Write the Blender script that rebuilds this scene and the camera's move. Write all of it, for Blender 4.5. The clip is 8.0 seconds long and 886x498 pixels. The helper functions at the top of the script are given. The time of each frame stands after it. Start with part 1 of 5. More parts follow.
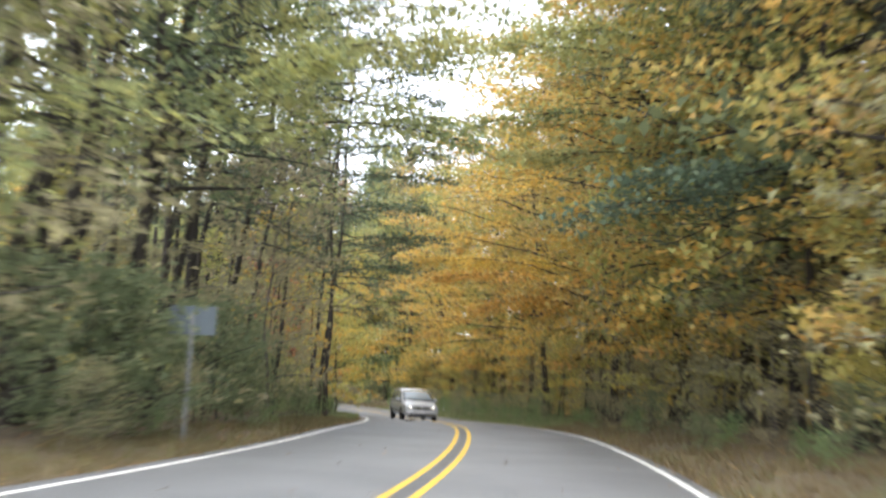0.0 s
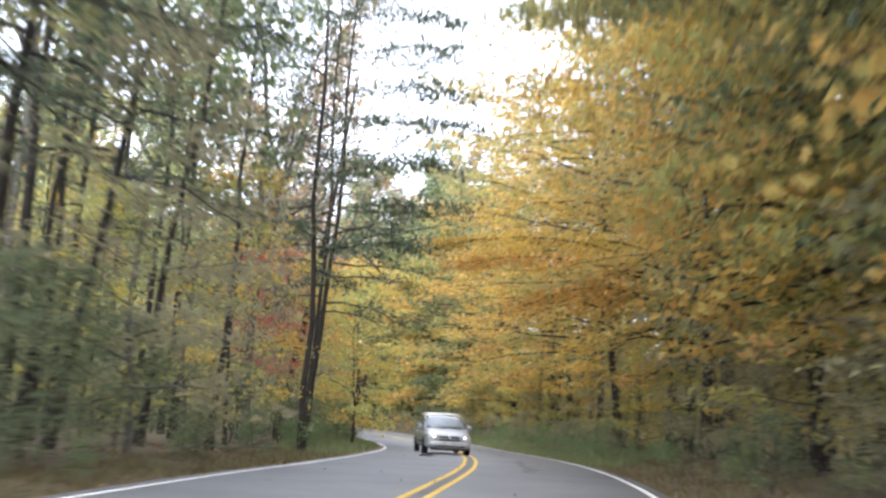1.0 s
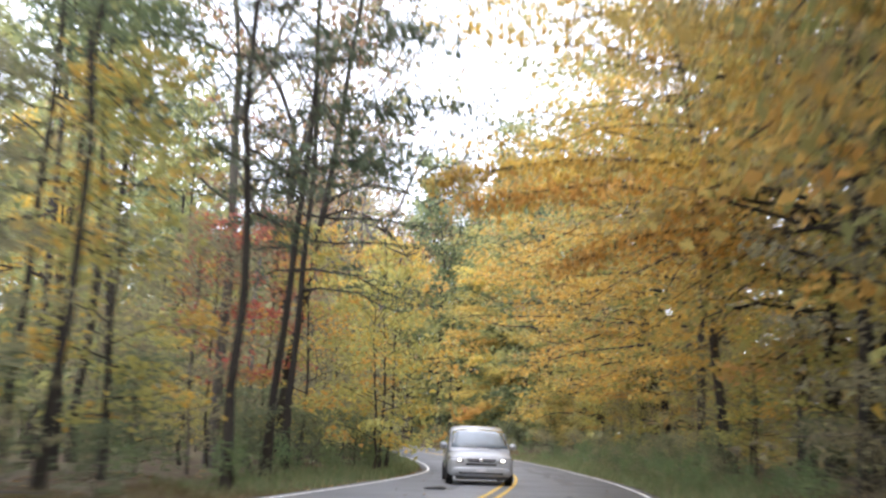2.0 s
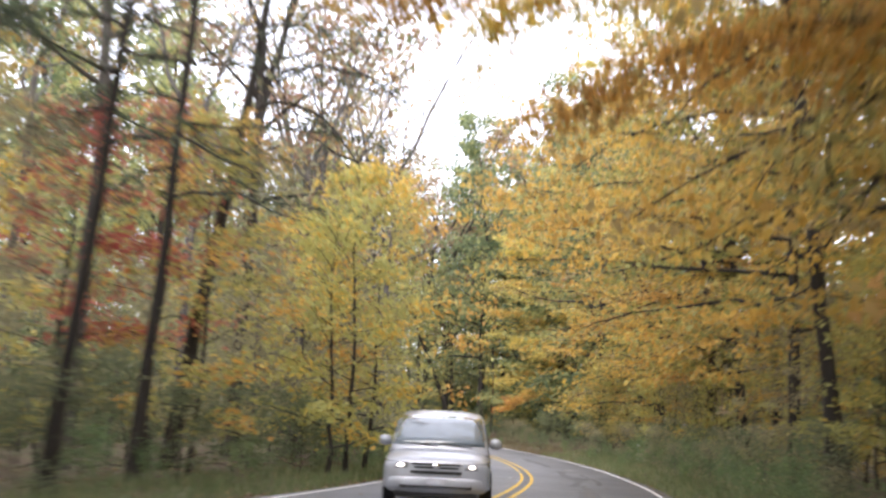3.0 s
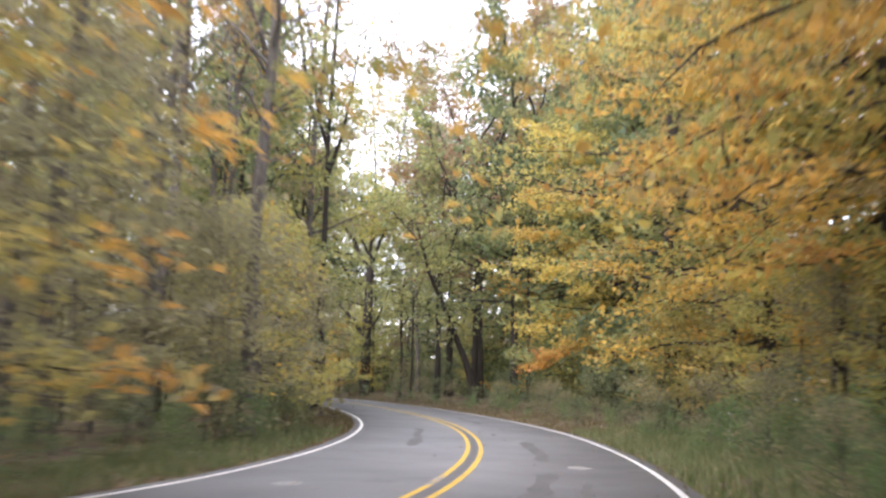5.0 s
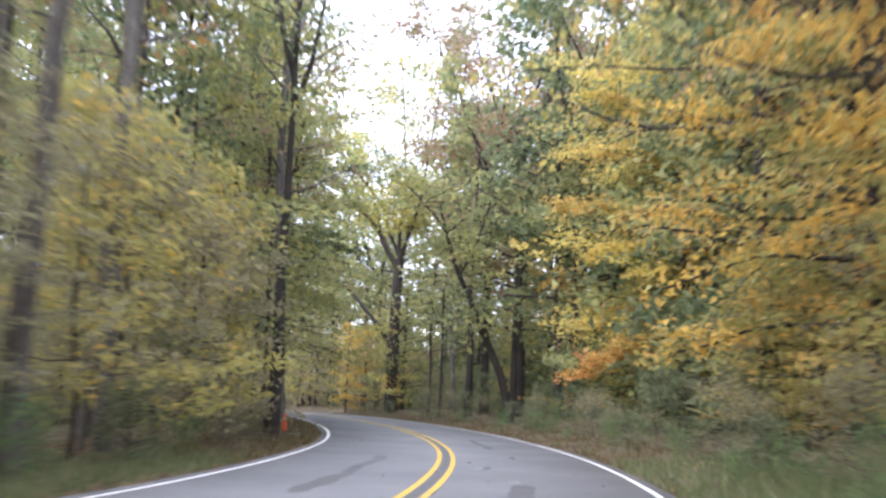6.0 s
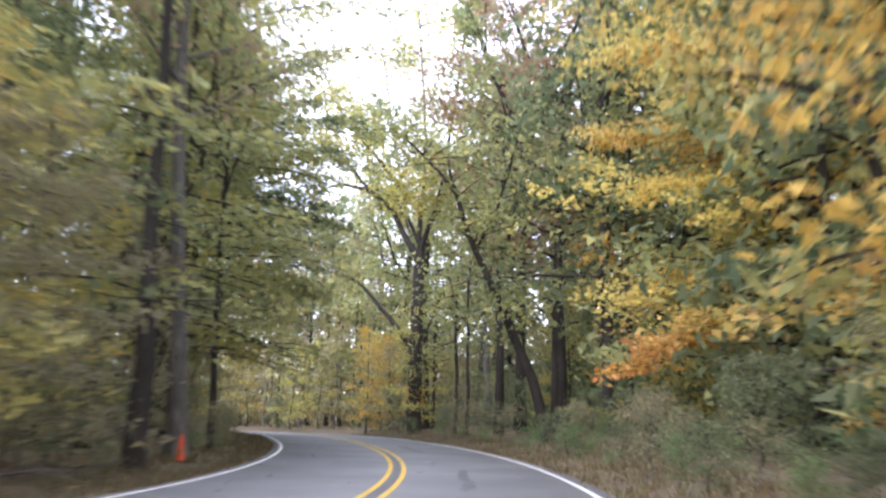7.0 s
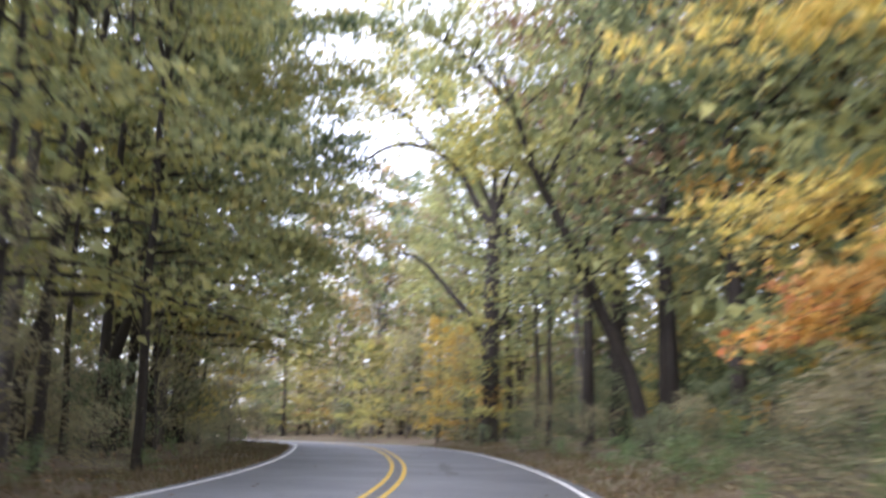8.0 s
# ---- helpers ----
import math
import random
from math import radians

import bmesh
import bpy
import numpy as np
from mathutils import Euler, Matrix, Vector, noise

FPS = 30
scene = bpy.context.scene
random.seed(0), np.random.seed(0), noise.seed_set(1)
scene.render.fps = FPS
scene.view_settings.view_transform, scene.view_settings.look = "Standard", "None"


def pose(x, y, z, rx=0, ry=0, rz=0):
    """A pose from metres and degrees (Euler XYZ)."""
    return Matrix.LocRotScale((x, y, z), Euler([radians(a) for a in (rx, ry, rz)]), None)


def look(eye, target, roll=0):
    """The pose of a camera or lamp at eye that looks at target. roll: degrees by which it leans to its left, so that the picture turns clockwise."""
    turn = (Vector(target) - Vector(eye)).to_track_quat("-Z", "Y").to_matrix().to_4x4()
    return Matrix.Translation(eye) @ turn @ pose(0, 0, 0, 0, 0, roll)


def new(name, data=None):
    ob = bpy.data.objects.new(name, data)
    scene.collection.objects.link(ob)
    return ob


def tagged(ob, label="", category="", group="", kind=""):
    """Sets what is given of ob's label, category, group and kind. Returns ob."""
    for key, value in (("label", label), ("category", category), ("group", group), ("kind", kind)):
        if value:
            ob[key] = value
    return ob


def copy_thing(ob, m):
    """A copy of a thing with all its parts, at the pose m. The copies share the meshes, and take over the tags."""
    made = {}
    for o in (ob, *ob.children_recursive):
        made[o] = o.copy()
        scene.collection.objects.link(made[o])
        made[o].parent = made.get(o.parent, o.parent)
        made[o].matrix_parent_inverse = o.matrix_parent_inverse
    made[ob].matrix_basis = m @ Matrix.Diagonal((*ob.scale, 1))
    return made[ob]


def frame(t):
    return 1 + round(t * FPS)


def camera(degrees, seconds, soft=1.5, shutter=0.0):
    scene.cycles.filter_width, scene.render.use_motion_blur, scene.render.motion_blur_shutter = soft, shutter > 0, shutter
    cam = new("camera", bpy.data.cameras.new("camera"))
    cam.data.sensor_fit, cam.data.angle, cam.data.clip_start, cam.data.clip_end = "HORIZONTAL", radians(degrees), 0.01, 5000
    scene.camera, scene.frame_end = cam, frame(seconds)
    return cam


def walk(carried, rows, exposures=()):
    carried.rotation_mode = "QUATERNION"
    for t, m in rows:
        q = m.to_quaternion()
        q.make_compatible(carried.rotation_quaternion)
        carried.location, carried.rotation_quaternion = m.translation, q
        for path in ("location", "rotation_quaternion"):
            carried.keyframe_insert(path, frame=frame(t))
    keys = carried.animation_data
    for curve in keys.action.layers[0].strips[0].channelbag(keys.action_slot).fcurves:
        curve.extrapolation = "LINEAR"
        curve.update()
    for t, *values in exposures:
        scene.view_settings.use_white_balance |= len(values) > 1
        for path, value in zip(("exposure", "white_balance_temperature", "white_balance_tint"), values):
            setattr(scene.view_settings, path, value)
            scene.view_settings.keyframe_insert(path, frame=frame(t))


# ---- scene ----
cam = camera(45.52, 8.0, soft=2.5, shutter=0.85)
# seconds, eye, yaw to the left, pitch up, roll
PATH = [
    (0.0, 6.443, 7.243, 1.244, 5.11, 8.06, 2.68),
    (0.5, 7.096, 14.348, 1.295, 7.31, 9.64, 3.34),
    (1.0, 7.526, 21.27, 1.338, 9.93, 9.3, 2.97),
    (1.5, 7.794, 28.008, 1.358, 12.98, 9.86, 2.04),
    (3.0, 6.79, 47.171, 1.415, 19.29, 9.58, 2.63),
    (3.5, 6.184, 53.388, 1.386, 20.72, 8.26, 1.62),
    (4.0, 5.355, 59.73, 1.31, 21.66, 8.89, 1.43),
    (4.5, 4.328, 66.243, 1.199, 22.67, 8.01, 1.3),
    (6.0, -0.39, 86.251, 0.97, 27.72, 9.19, 2.33),
    (6.5, -2.411, 92.985, 0.982, 30.01, 9.52, 1.68),
    (7.0, -4.698, 99.65, 1.044, 31.32, 10.14, 1.22),
    (7.5, -7.254, 106.062, 1.16, 33.21, 11.38, 0.76),
    (8.0, -10.046, 111.997, 1.248, 37.6, 10.47, 1.22),
]


def held(x, y, z, yaw, pitch, roll):
    a, b = radians(yaw), radians(pitch)
    ahead = (-math.sin(a) * math.cos(b), math.cos(a) * math.cos(b), math.sin(b))
    return look((x, y, z), (x + ahead[0], y + ahead[1], z + ahead[2]), roll)


walk(cam, [(t, held(*p)) for t, *p in PATH], [(0.0, 1.38, 6800, 10), (0.5, 1.60, 6500, 12), (1.0, 1.54, 6350, 14), (1.5, 1.46, 6400, 15), (3.0, 1.36, 6700, 18), (3.5, 1.30, 6800, 19), (4.5, 1.32, 6900, 20), (6.0, 1.43, 6100, 20), (8.0, 1.38, 6150, 23)])

# ---- light: an overcast day ----
world = bpy.data.worlds.new("overcast_sky")
scene.world = world
world.use_nodes = True
wn, wl = world.node_tree.nodes, world.node_tree.links
wn.clear()
sky = wn.new("ShaderNodeTexSky")
sky.sky_type, sky.sun_disc = "NISHITA", False
sky.sun_elevation, sky.sun_rotation = radians(48), radians(180)
sky_bg = wn.new("ShaderNodeBackground")
sky_bg.inputs[1].default_value = 0.05
wl.new(sky.outputs[0], sky_bg.inputs[0])
cloud_bg = wn.new("ShaderNodeBackground")
cloud_noise = wn.new("ShaderNodeTexNoise")
cloud_noise.inputs["Scale"].default_value = 2.2
cloud_noise.inputs["Detail"].default_value = 4
cloud_ramp = wn.new("ShaderNodeValToRGB")
cloud_ramp.color_ramp.elements[0].color = (0.77, 0.84, 0.96, 1)
cloud_ramp.color_ramp.elements[1].color = (0.90, 0.955, 1.05, 1)
wl.new(cloud_noise.outputs[0], cloud_ramp.inputs[0])
wl.new(cloud_ramp.outputs[0], cloud_bg.inputs[0])
cloud_bg.inputs[1].default_value = 1.15
sky_add = wn.new("ShaderNodeAddShader")
sky_out = wn.new("ShaderNodeOutputWorld")
wl.new(sky_bg.outputs[0], sky_add.inputs[0])
wl.new(cloud_bg.outputs[0], sky_add.inputs[1])
wl.new(sky_add.outputs[0], sky_out.inputs[0])
sun_data = bpy.data.lights.new("sun", "SUN")
sun_data.energy, sun_data.angle, sun_data.color = 1.5, radians(30), (1.0, 0.98, 0.95)
sun = new("sun", sun_data)
sun.matrix_world = look((0, -50, 55), (0, 0, 0))


# ---- materials ----
def nodes(name):
    m = bpy.data.materials.new(name)
    m.use_nodes = True
    n = m.node_tree.nodes
    n.clear()
    return m, n, m.node_tree.links, n.new("ShaderNodeOutputMaterial")


def ramp(n, stops):
    r = n.new("ShaderNodeValToRGB")
    e = r.color_ramp.elements
    while len(e) < len(stops):
        e.new(0.5)
    for k, (at, c) in enumerate(stops):
        e[k].position, e[k].color = at, (*c, 1)
    return r


def noise_node(n, links, scale, detail=4, rough=0.55, kind="Object"):
    tc, nz = n.new("ShaderNodeTexCoord"), n.new("ShaderNodeTexNoise")
    nz.inputs["Scale"].default_value, nz.inputs["Detail"].default_value = scale, detail
    nz.inputs["Roughness"].default_value = rough
    links.new(tc.outputs[kind], nz.inputs["Vector"])
    return nz


def mixed(n, links, fac, a, b, mode="MIX"):
    x = n.new("ShaderNodeMix")
    x.data_type, x.blend_type = "RGBA", mode
    for value, socket in ((fac, x.inputs[0]), (a, x.inputs[6]), (b, x.inputs[7])):
        if isinstance(value, (int, float)):
            socket.default_value = value
        elif isinstance(value, tuple):
            socket.default_value = (*value, 1)
        else:
            links.new(value, socket)
    return x.outputs[2]


def leaf_material(name, main, second, third, patch=0.55, share=0.5, glow=0.56):
    """Leaves: three pigments, mixed leaf by leaf and in patches of about a metre, with light coming through."""
    m, n, l, out = nodes(name)
    geo = n.new("ShaderNodeNewGeometry")
    leaf = ramp(n, [(0.0, main), (0.62, main), (0.8, second), (1.0, third)])
    l.new(geo.outputs["Random Per Island"], leaf.inputs[0])
    nz = noise_node(n, l, patch, 2)
    cut = ramp(n, [(share - 0.12, (0, 0, 0)), (share + 0.12, (1, 1, 1))])
    l.new(nz.outputs[0], cut.inputs[0])
    other = ramp(n, [(0.0, second), (0.7, second), (1.0, third)])
    l.new(geo.outputs["Random Per Island"], other.inputs[0])
    colour = mixed(n, l, cut.outputs[0], leaf.outputs[0], other.outputs[0])
    info = n.new("ShaderNodeObjectInfo")
    hsv = n.new("ShaderNodeHueSaturation")
    shift = n.new("ShaderNodeMapRange")
    shift.inputs[3].default_value, shift.inputs[4].default_value = 0.487, 0.513
    l.new(info.outputs["Random"], shift.inputs[0])
    l.new(shift.outputs[0], hsv.inputs[0])
    bright = n.new("ShaderNodeMapRange")
    bright.inputs[3].default_value, bright.inputs[4].default_value = 0.84, 1.14
    l.new(geo.outputs["Random Per Island"], bright.inputs[0])
    l.new(bright.outputs[0], hsv.inputs[2])
    l.new(colour, hsv.inputs[4])
    d, tr, mx = n.new("ShaderNodeBsdfPrincipled"), n.new("ShaderNodeBsdfTranslucent"), n.new("ShaderNodeMixShader")
    d.inputs["Roughness"].default_value = 0.55
    d.inputs["Specular IOR Level"].default_value = 0.3
    mx.inputs[0].default_value = glow
    l.new(hsv.outputs[0], d.inputs["Base Color"])
    l.new(hsv.outputs[0], tr.inputs[0])
    l.new(d.outputs[0], mx.inputs[1])
    l.new(tr.outputs[0], mx.inputs[2])
    l.new(mx.outputs[0], out.inputs[0])
    return m


def rough_material(name, stops, scale, bump=0.4, rough=0.85, fine=None, stretch=None, distance=0.02):
    """A matt natural surface: a ramp over noise, a finer grain over it, and relief."""
    m, n, l, out = nodes(name)
    p = n.new("ShaderNodeBsdfPrincipled")
    nz = noise_node(n, l, scale, 6, 0.65)
    gr = noise_node(n, l, fine or scale * 7, 4, 0.7)
    if stretch:
        for z in (nz, gr):
            mp = n.new("ShaderNodeMapping")
            mp.inputs["Scale"].default_value = stretch
            l.new(z.inputs["Vector"].links[0].from_socket, mp.inputs[0])
            l.new(mp.outputs[0], z.inputs["Vector"])
    r = ramp(n, stops)
    l.new(nz.outputs[0], r.inputs[0])
    g = ramp(n, [(0.3, (0.62, 0.62, 0.62)), (0.7, (1.3, 1.3, 1.3))])
    l.new(gr.outputs[0], g.inputs[0])
    l.new(mixed(n, l, 1.0, r.outputs[0], g.outputs[0], "MULTIPLY"), p.inputs["Base Color"])
    p.inputs["Roughness"].default_value = rough
    b = n.new("ShaderNodeBump")
    b.inputs["Strength"].default_value, b.inputs["Distance"].default_value = bump, distance
    l.new(gr.outputs[0], b.inputs["Height"])
    l.new(b.outputs[0], p.inputs["Normal"])
    l.new(p.outputs[0], out.inputs[0])
    return m


def plain_material(name, colour, rough=0.5, metal=0.0, vary=0.12, scale=6.0, coat=0.0, emit=0.0):
    m, n, l, out = nodes(name)
    p = n.new("ShaderNodeBsdfPrincipled")
    nz = noise_node(n, l, scale, 5)
    r = ramp(n, [(0.3, tuple(c * (1 - vary) for c in colour)), (0.7, tuple(min(1, c * (1 + vary)) for c in colour))])
    l.new(nz.outputs[0], r.inputs[0])
    l.new(r.outputs[0], p.inputs["Base Color"])
    p.inputs["Roughness"].default_value, p.inputs["Metallic"].default_value = rough, metal
    p.inputs["Coat Weight"].default_value = coat
    if emit:
        p.inputs["Emission Color"].default_value, p.inputs["Emission Strength"].default_value = (1, 0.96, 0.88, 1), emit
    l.new(p.outputs[0], out.inputs[0])
    return m


GOLD, AMBER, ORANGE = (0.84, 0.56, 0.14), (0.58, 0.35, 0.10), (0.78, 0.38, 0.11)
LIME, GREEN, DEEP = (0.52, 0.51, 0.21), (0.295, 0.345, 0.175), (0.16, 0.21, 0.12)
RUST, BROWN, RED = (0.44, 0.26, 0.17), (0.37, 0.29, 0.18), (0.60, 0.17, 0.13)
leaf_gold = leaf_material("gold_leaves", GOLD, AMBER, LIME, 0.5, 0.56)
leaf_olive_gold = leaf_material("gold_and_olive_leaves", (0.82, 0.54, 0.15), (0.56, 0.50, 0.16), AMBER, 0.33, 0.5)
leaf_shrub = leaf_material("shrub_leaves", (0.24, 0.28, 0.16), (0.17, 0.21, 0.12), (0.36, 0.38, 0.21), 0.6, 0.5)
leaf_orange = leaf_material("orange_leaves", (0.82, 0.64, 0.19), (0.82, 0.53, 0.18), LIME, 0.45, 0.66)
leaf_amber = leaf_material("amber_brown_leaves", AMBER, BROWN, LIME, 0.5, 0.5)
leaf_mixed = leaf_material("amber_and_green_leaves", (0.76, 0.50, 0.17), (0.44, 0.47, 0.18), AMBER, 0.33, 0.52)
leaf_lime = leaf_material("yellow_green_leaves", LIME, GREEN, (0.58, 0.52, 0.18), 0.5, 0.52)
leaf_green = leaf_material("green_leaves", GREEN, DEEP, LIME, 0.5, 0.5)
leaf_deep = leaf_material("dark_green_leaves", DEEP, GREEN, LIME, 0.6, 0.55)
leaf_needle = leaf_material("pine_needles", (0.10, 0.135, 0.085), (0.13, 0.16, 0.10), (0.16, 0.18, 0.09), 0.8, 0.5, 0.3)
leaf_blue = leaf_material("blue_green_needles", (0.16, 0.22, 0.15), (0.12, 0.17, 0.12), (0.22, 0.27, 0.16), 0.8, 0.5, 0.35)
leaf_rust = leaf_material("russet_leaves", RUST, BROWN, GREEN, 0.5, 0.5)
leaf_red = leaf_material("red_leaves", RED, RUST, ORANGE, 0.7, 0.55)
leaf_pink = leaf_material("pink_orange_leaves", (0.74, 0.37, 0.19), GOLD, (0.62, 0.20, 0.10), 0.6, 0.55)
leaf_weed = leaf_material("weed_leaves", (0.24, 0.34, 0.15), (0.17, 0.25, 0.13), (0.36, 0.44, 0.18), 0.9, 0.5)
leaf_turning = leaf_material("turning_leaves", (0.56, 0.50, 0.17), LIME, GOLD, 0.5, 0.55)
leaf_olive = leaf_material("fading_olive_leaves", (0.40, 0.38, 0.22), (0.33, 0.30, 0.19), (0.48, 0.44, 0.23), 0.6, 0.5)
# later-turning inner leaves, with the crown's own shade mixed into their colour
leaf_shade_olive = leaf_material("olive_shaded_inner_leaves", (0.44, 0.39, 0.13), (0.33, 0.34, 0.13), (0.58, 0.44, 0.14), 0.5, 0.5)
leaf_shade_amber = leaf_material("brown_shaded_inner_leaves", (0.55, 0.41, 0.18), (0.43, 0.38, 0.18), (0.66, 0.45, 0.17), 0.5, 0.5)
leaf_thin = leaf_material("thin_faded_leaves", (0.42, 0.38, 0.22), (0.46, 0.34, 0.20), (0.36, 0.38, 0.20), 0.5, 0.5)
leaf_straw = leaf_material("dry_grass_blades", (0.21, 0.17, 0.09), (0.17, 0.13, 0.07), (0.15, 0.17, 0.07), 0.9, 0.5, 0.3)
leaf_litter = leaf_material("fallen_leaves", (0.27, 0.18, 0.10), (0.20, 0.13, 0.075), (0.50, 0.32, 0.12), 1.5, 0.5, 0.1)
leaf_grass = leaf_material("grass_blades", (0.17, 0.22, 0.09), (0.21, 0.24, 0.12), (0.30, 0.27, 0.15), 0.9, 0.5, 0.3)
bark_dark = rough_material("dark_bark", [(0.3, (0.024, 0.020, 0.017)), (0.7, (0.060, 0.051, 0.043))], 3.0, 0.9, 0.9, 14, (1, 1, 0.22), 0.04)
bark_grey = rough_material("grey_bark", [(0.3, (0.085, 0.076, 0.068)), (0.7, (0.19, 0.175, 0.155))], 3.0, 0.8, 0.9, 12, (1, 1, 0.25), 0.03)
soil = rough_material("leafy_soil", [(0.3, (0.075, 0.056, 0.038)), (0.5, (0.14, 0.105, 0.065)), (0.68, (0.105, 0.115, 0.055)), (0.8, (0.21, 0.14, 0.08))], 0.6, 0.8, 0.95, 9, None, 0.05)
yellow_paint = rough_material("yellow_road_paint", [(0.30, (0.34, 0.23, 0.06)), (0.42, (0.68, 0.43, 0.06)), (0.75, (0.78, 0.50, 0.07))], 2.5, 0.3, 0.7, 60, None, 0.003)
white_paint = rough_material("white_road_paint", [(0.26, (0.34, 0.34, 0.33)), (0.40, (0.72, 0.72, 0.71)), (0.75, (0.80, 0.80, 0.79))], 2.5, 0.3, 0.7, 60, None, 0.003)


# ---- the road's line: curvature and height at every 12 m ----
S0, DS = -10.0, 12.0
BEND = [-0.00002, 0.00091, 0.00353, 0.00519, 0.00322, 0.00503, 0.00288, 0.00299, 0.00839, 0.00811, 0.00718, 0.00793, 0.00738, 0.00593, 0.002, 0.012, 0.022, 0.022, 0.020, 0.018, 0.016, 0.016]
RISE = [-0.048, 0.007, 0.075, 0.162, 0.266, 0.18, 0.046, -0.116, -0.249, -0.163, 0.006, 0.176, 0.417, 0.676, 0.918, 1.072, 1.188, 1.26, 1.346, 1.503, 1.614, 1.714]
HALF = 3.73
KNOT = S0 + DS * np.arange(len(BEND))
line_s = np.arange(S0, S0 + DS * (len(BEND) - 1), 1.0)
line_h = -0.07202 + np.cumsum(np.interp(line_s, KNOT, BEND))
line_x, line_y = 3.295 + np.cumsum(-np.sin(line_h)), S0 + np.cumsum(np.cos(line_h))
back = np.arange(50, 0, -1.0)
line_s = np.r_[S0 - back, line_s]
line_x = np.r_[line_x[0] + back * math.sin(line_h[0]), line_x]
line_y = np.r_[line_y[0] - back * math.cos(line_h[0]), line_y]
line_h = np.r_[np.full(50, line_h[0]), line_h]
kern = np.ones(9) / 9
line_z = np.convolve(np.pad(np.interp(line_s, KNOT, RISE), 4, mode="edge"), kern, "valid")


def road_at(s, off=0.0, lift=0.0):
    """A place by the road: metres along it, metres to the right of its middle."""
    h = np.interp(s, line_s, line_h)
    return (float(np.interp(s, line_s, line_x) + off * np.cos(h)), float(np.interp(s, line_s, line_y) + off * np.sin(h)), float(np.interp(s, line_s, line_z)) + lift, float(h))


def by_road(x, y):
    """For places: metres along the road and to the right of its middle, and the road's height there."""
    x, y = np.atleast_1d(np.asarray(x, float)), np.atleast_1d(np.asarray(y, float))
    s, off, z = np.empty(len(x)), np.empty(len(x)), np.empty(len(x))
    for k in range(0, len(x), 4000):
        j = ((x[k:k + 4000, None] - line_x) ** 2 + (y[k:k + 4000, None] - line_y) ** 2).argmin(1)
        dx, dy = x[k:k + 4000] - line_x[j], y[k:k + 4000] - line_y[j]
        s[k:k + 4000], z[k:k + 4000] = line_s[j], line_z[j]
        side = dx * np.cos(line_h[j]) + dy * np.sin(line_h[j])
        off[k:k + 4000] = np.sign(side) * np.hypot(dx, dy)
    return s, off, z


def ground_z(x, y):
    """The ground's height: a low verge, then a bank that rises on the right and rolls gently on the left."""
    s, off, z = by_road(x, y)
    x, y = np.atleast_1d(x), np.atleast_1d(y)
    out = np.abs(off) - HALF - 0.35
    bank = np.where(off > 0, 0.85 * (1 - np.exp(-np.maximum(out - 0.6, 0) / 4.0)), 0.30 * (1 - np.exp(-np.maximum(out - 1.0, 0) / 6.0)))
    roll = 0.10 * np.sin(x * 0.9 + 1.3 * np.sin(y * 0.35)) * np.sin(y * 0.7 + 0.5) + 0.05 * np.sin(x * 2.3 + y * 1.7)
    return z - 0.05 + np.where(out < 0, -0.10, 0.0) + np.clip(out, 0, 1.5) / 1.5 * roll + bank


# ---- building helpers ----
def mesh_of(name, verts, faces, material, smooth=False):
    me = bpy.data.meshes.new(name)
    verts = np.asarray(verts, np.float32).reshape(-1, 3)
    if isinstance(faces, np.ndarray):
        k = faces.shape[1]
        me.vertices.add(len(verts))
        me.vertices.foreach_set("co", verts.ravel())
        me.loops.add(faces.size)
        me.loops.foreach_set("vertex_index", faces.astype(np.int32).ravel())
        me.polygons.add(len(faces))
        me.polygons.foreach_set("loop_start", np.arange(0, faces.size, k, dtype=np.int32))
        me.polygons.foreach_set("loop_total", np.full(len(faces), k, np.int32))
    else:
        me.from_pydata(verts.tolist(), [], faces)
    me.update(calc_edges=True)
    me.validate()
    if material:
        me.materials.append(material)
    if smooth:
        me.polygons.foreach_set("use_smooth", np.ones(len(me.polygons), bool))
    return me


def part_mesh(name, me, parent, label=""):
    ob = new(name, me)
    ob.parent = parent
    return tagged(ob, label) if label else ob


def part(name, bm, material, parent, label="", smooth=False):
    """Links a bmesh as one mesh object under a thing or a part."""
    me = bpy.data.meshes.new(name)
    bm.to_mesh(me)
    bm.free()
    me.materials.append(material)
    if smooth:
        me.polygons.foreach_set("use_smooth", np.ones(len(me.polygons), bool))
    return part_mesh(name, me, parent, label)


def strip(name, s, left, right, lift, material, depth=0.0, wobble=0.0):
    """A band along the road between two offsets, with its edges turned down by depth."""
    h, x, y, z = (np.interp(s, line_s, v) for v in (line_h, line_x, line_y, line_z))
    rng = np.random.default_rng(5)
    jig = np.convolve(rng.normal(0, wobble, len(s) + 8), np.ones(9) / 3, "valid") if wobble else 0 * s
    cols = []
    for off, dz in ((left, -depth), (left, 0), (right, 0), (right, -depth)) if depth else ((left, 0), (right, 0)):
        cols.append(np.stack([x + (off + jig) * np.cos(h), y + (off + jig) * np.sin(h), z + lift + dz], -1))
    k = len(cols)
    verts = np.stack(cols, 1).reshape(-1, 3)
    n = len(s)
    faces = np.array([[i * k + c, i * k + c + 1, (i + 1) * k + c + 1, (i + 1) * k + c] for i in range(n - 1) for c in range(k - 1)])
    return mesh_of(name, verts, faces, material)


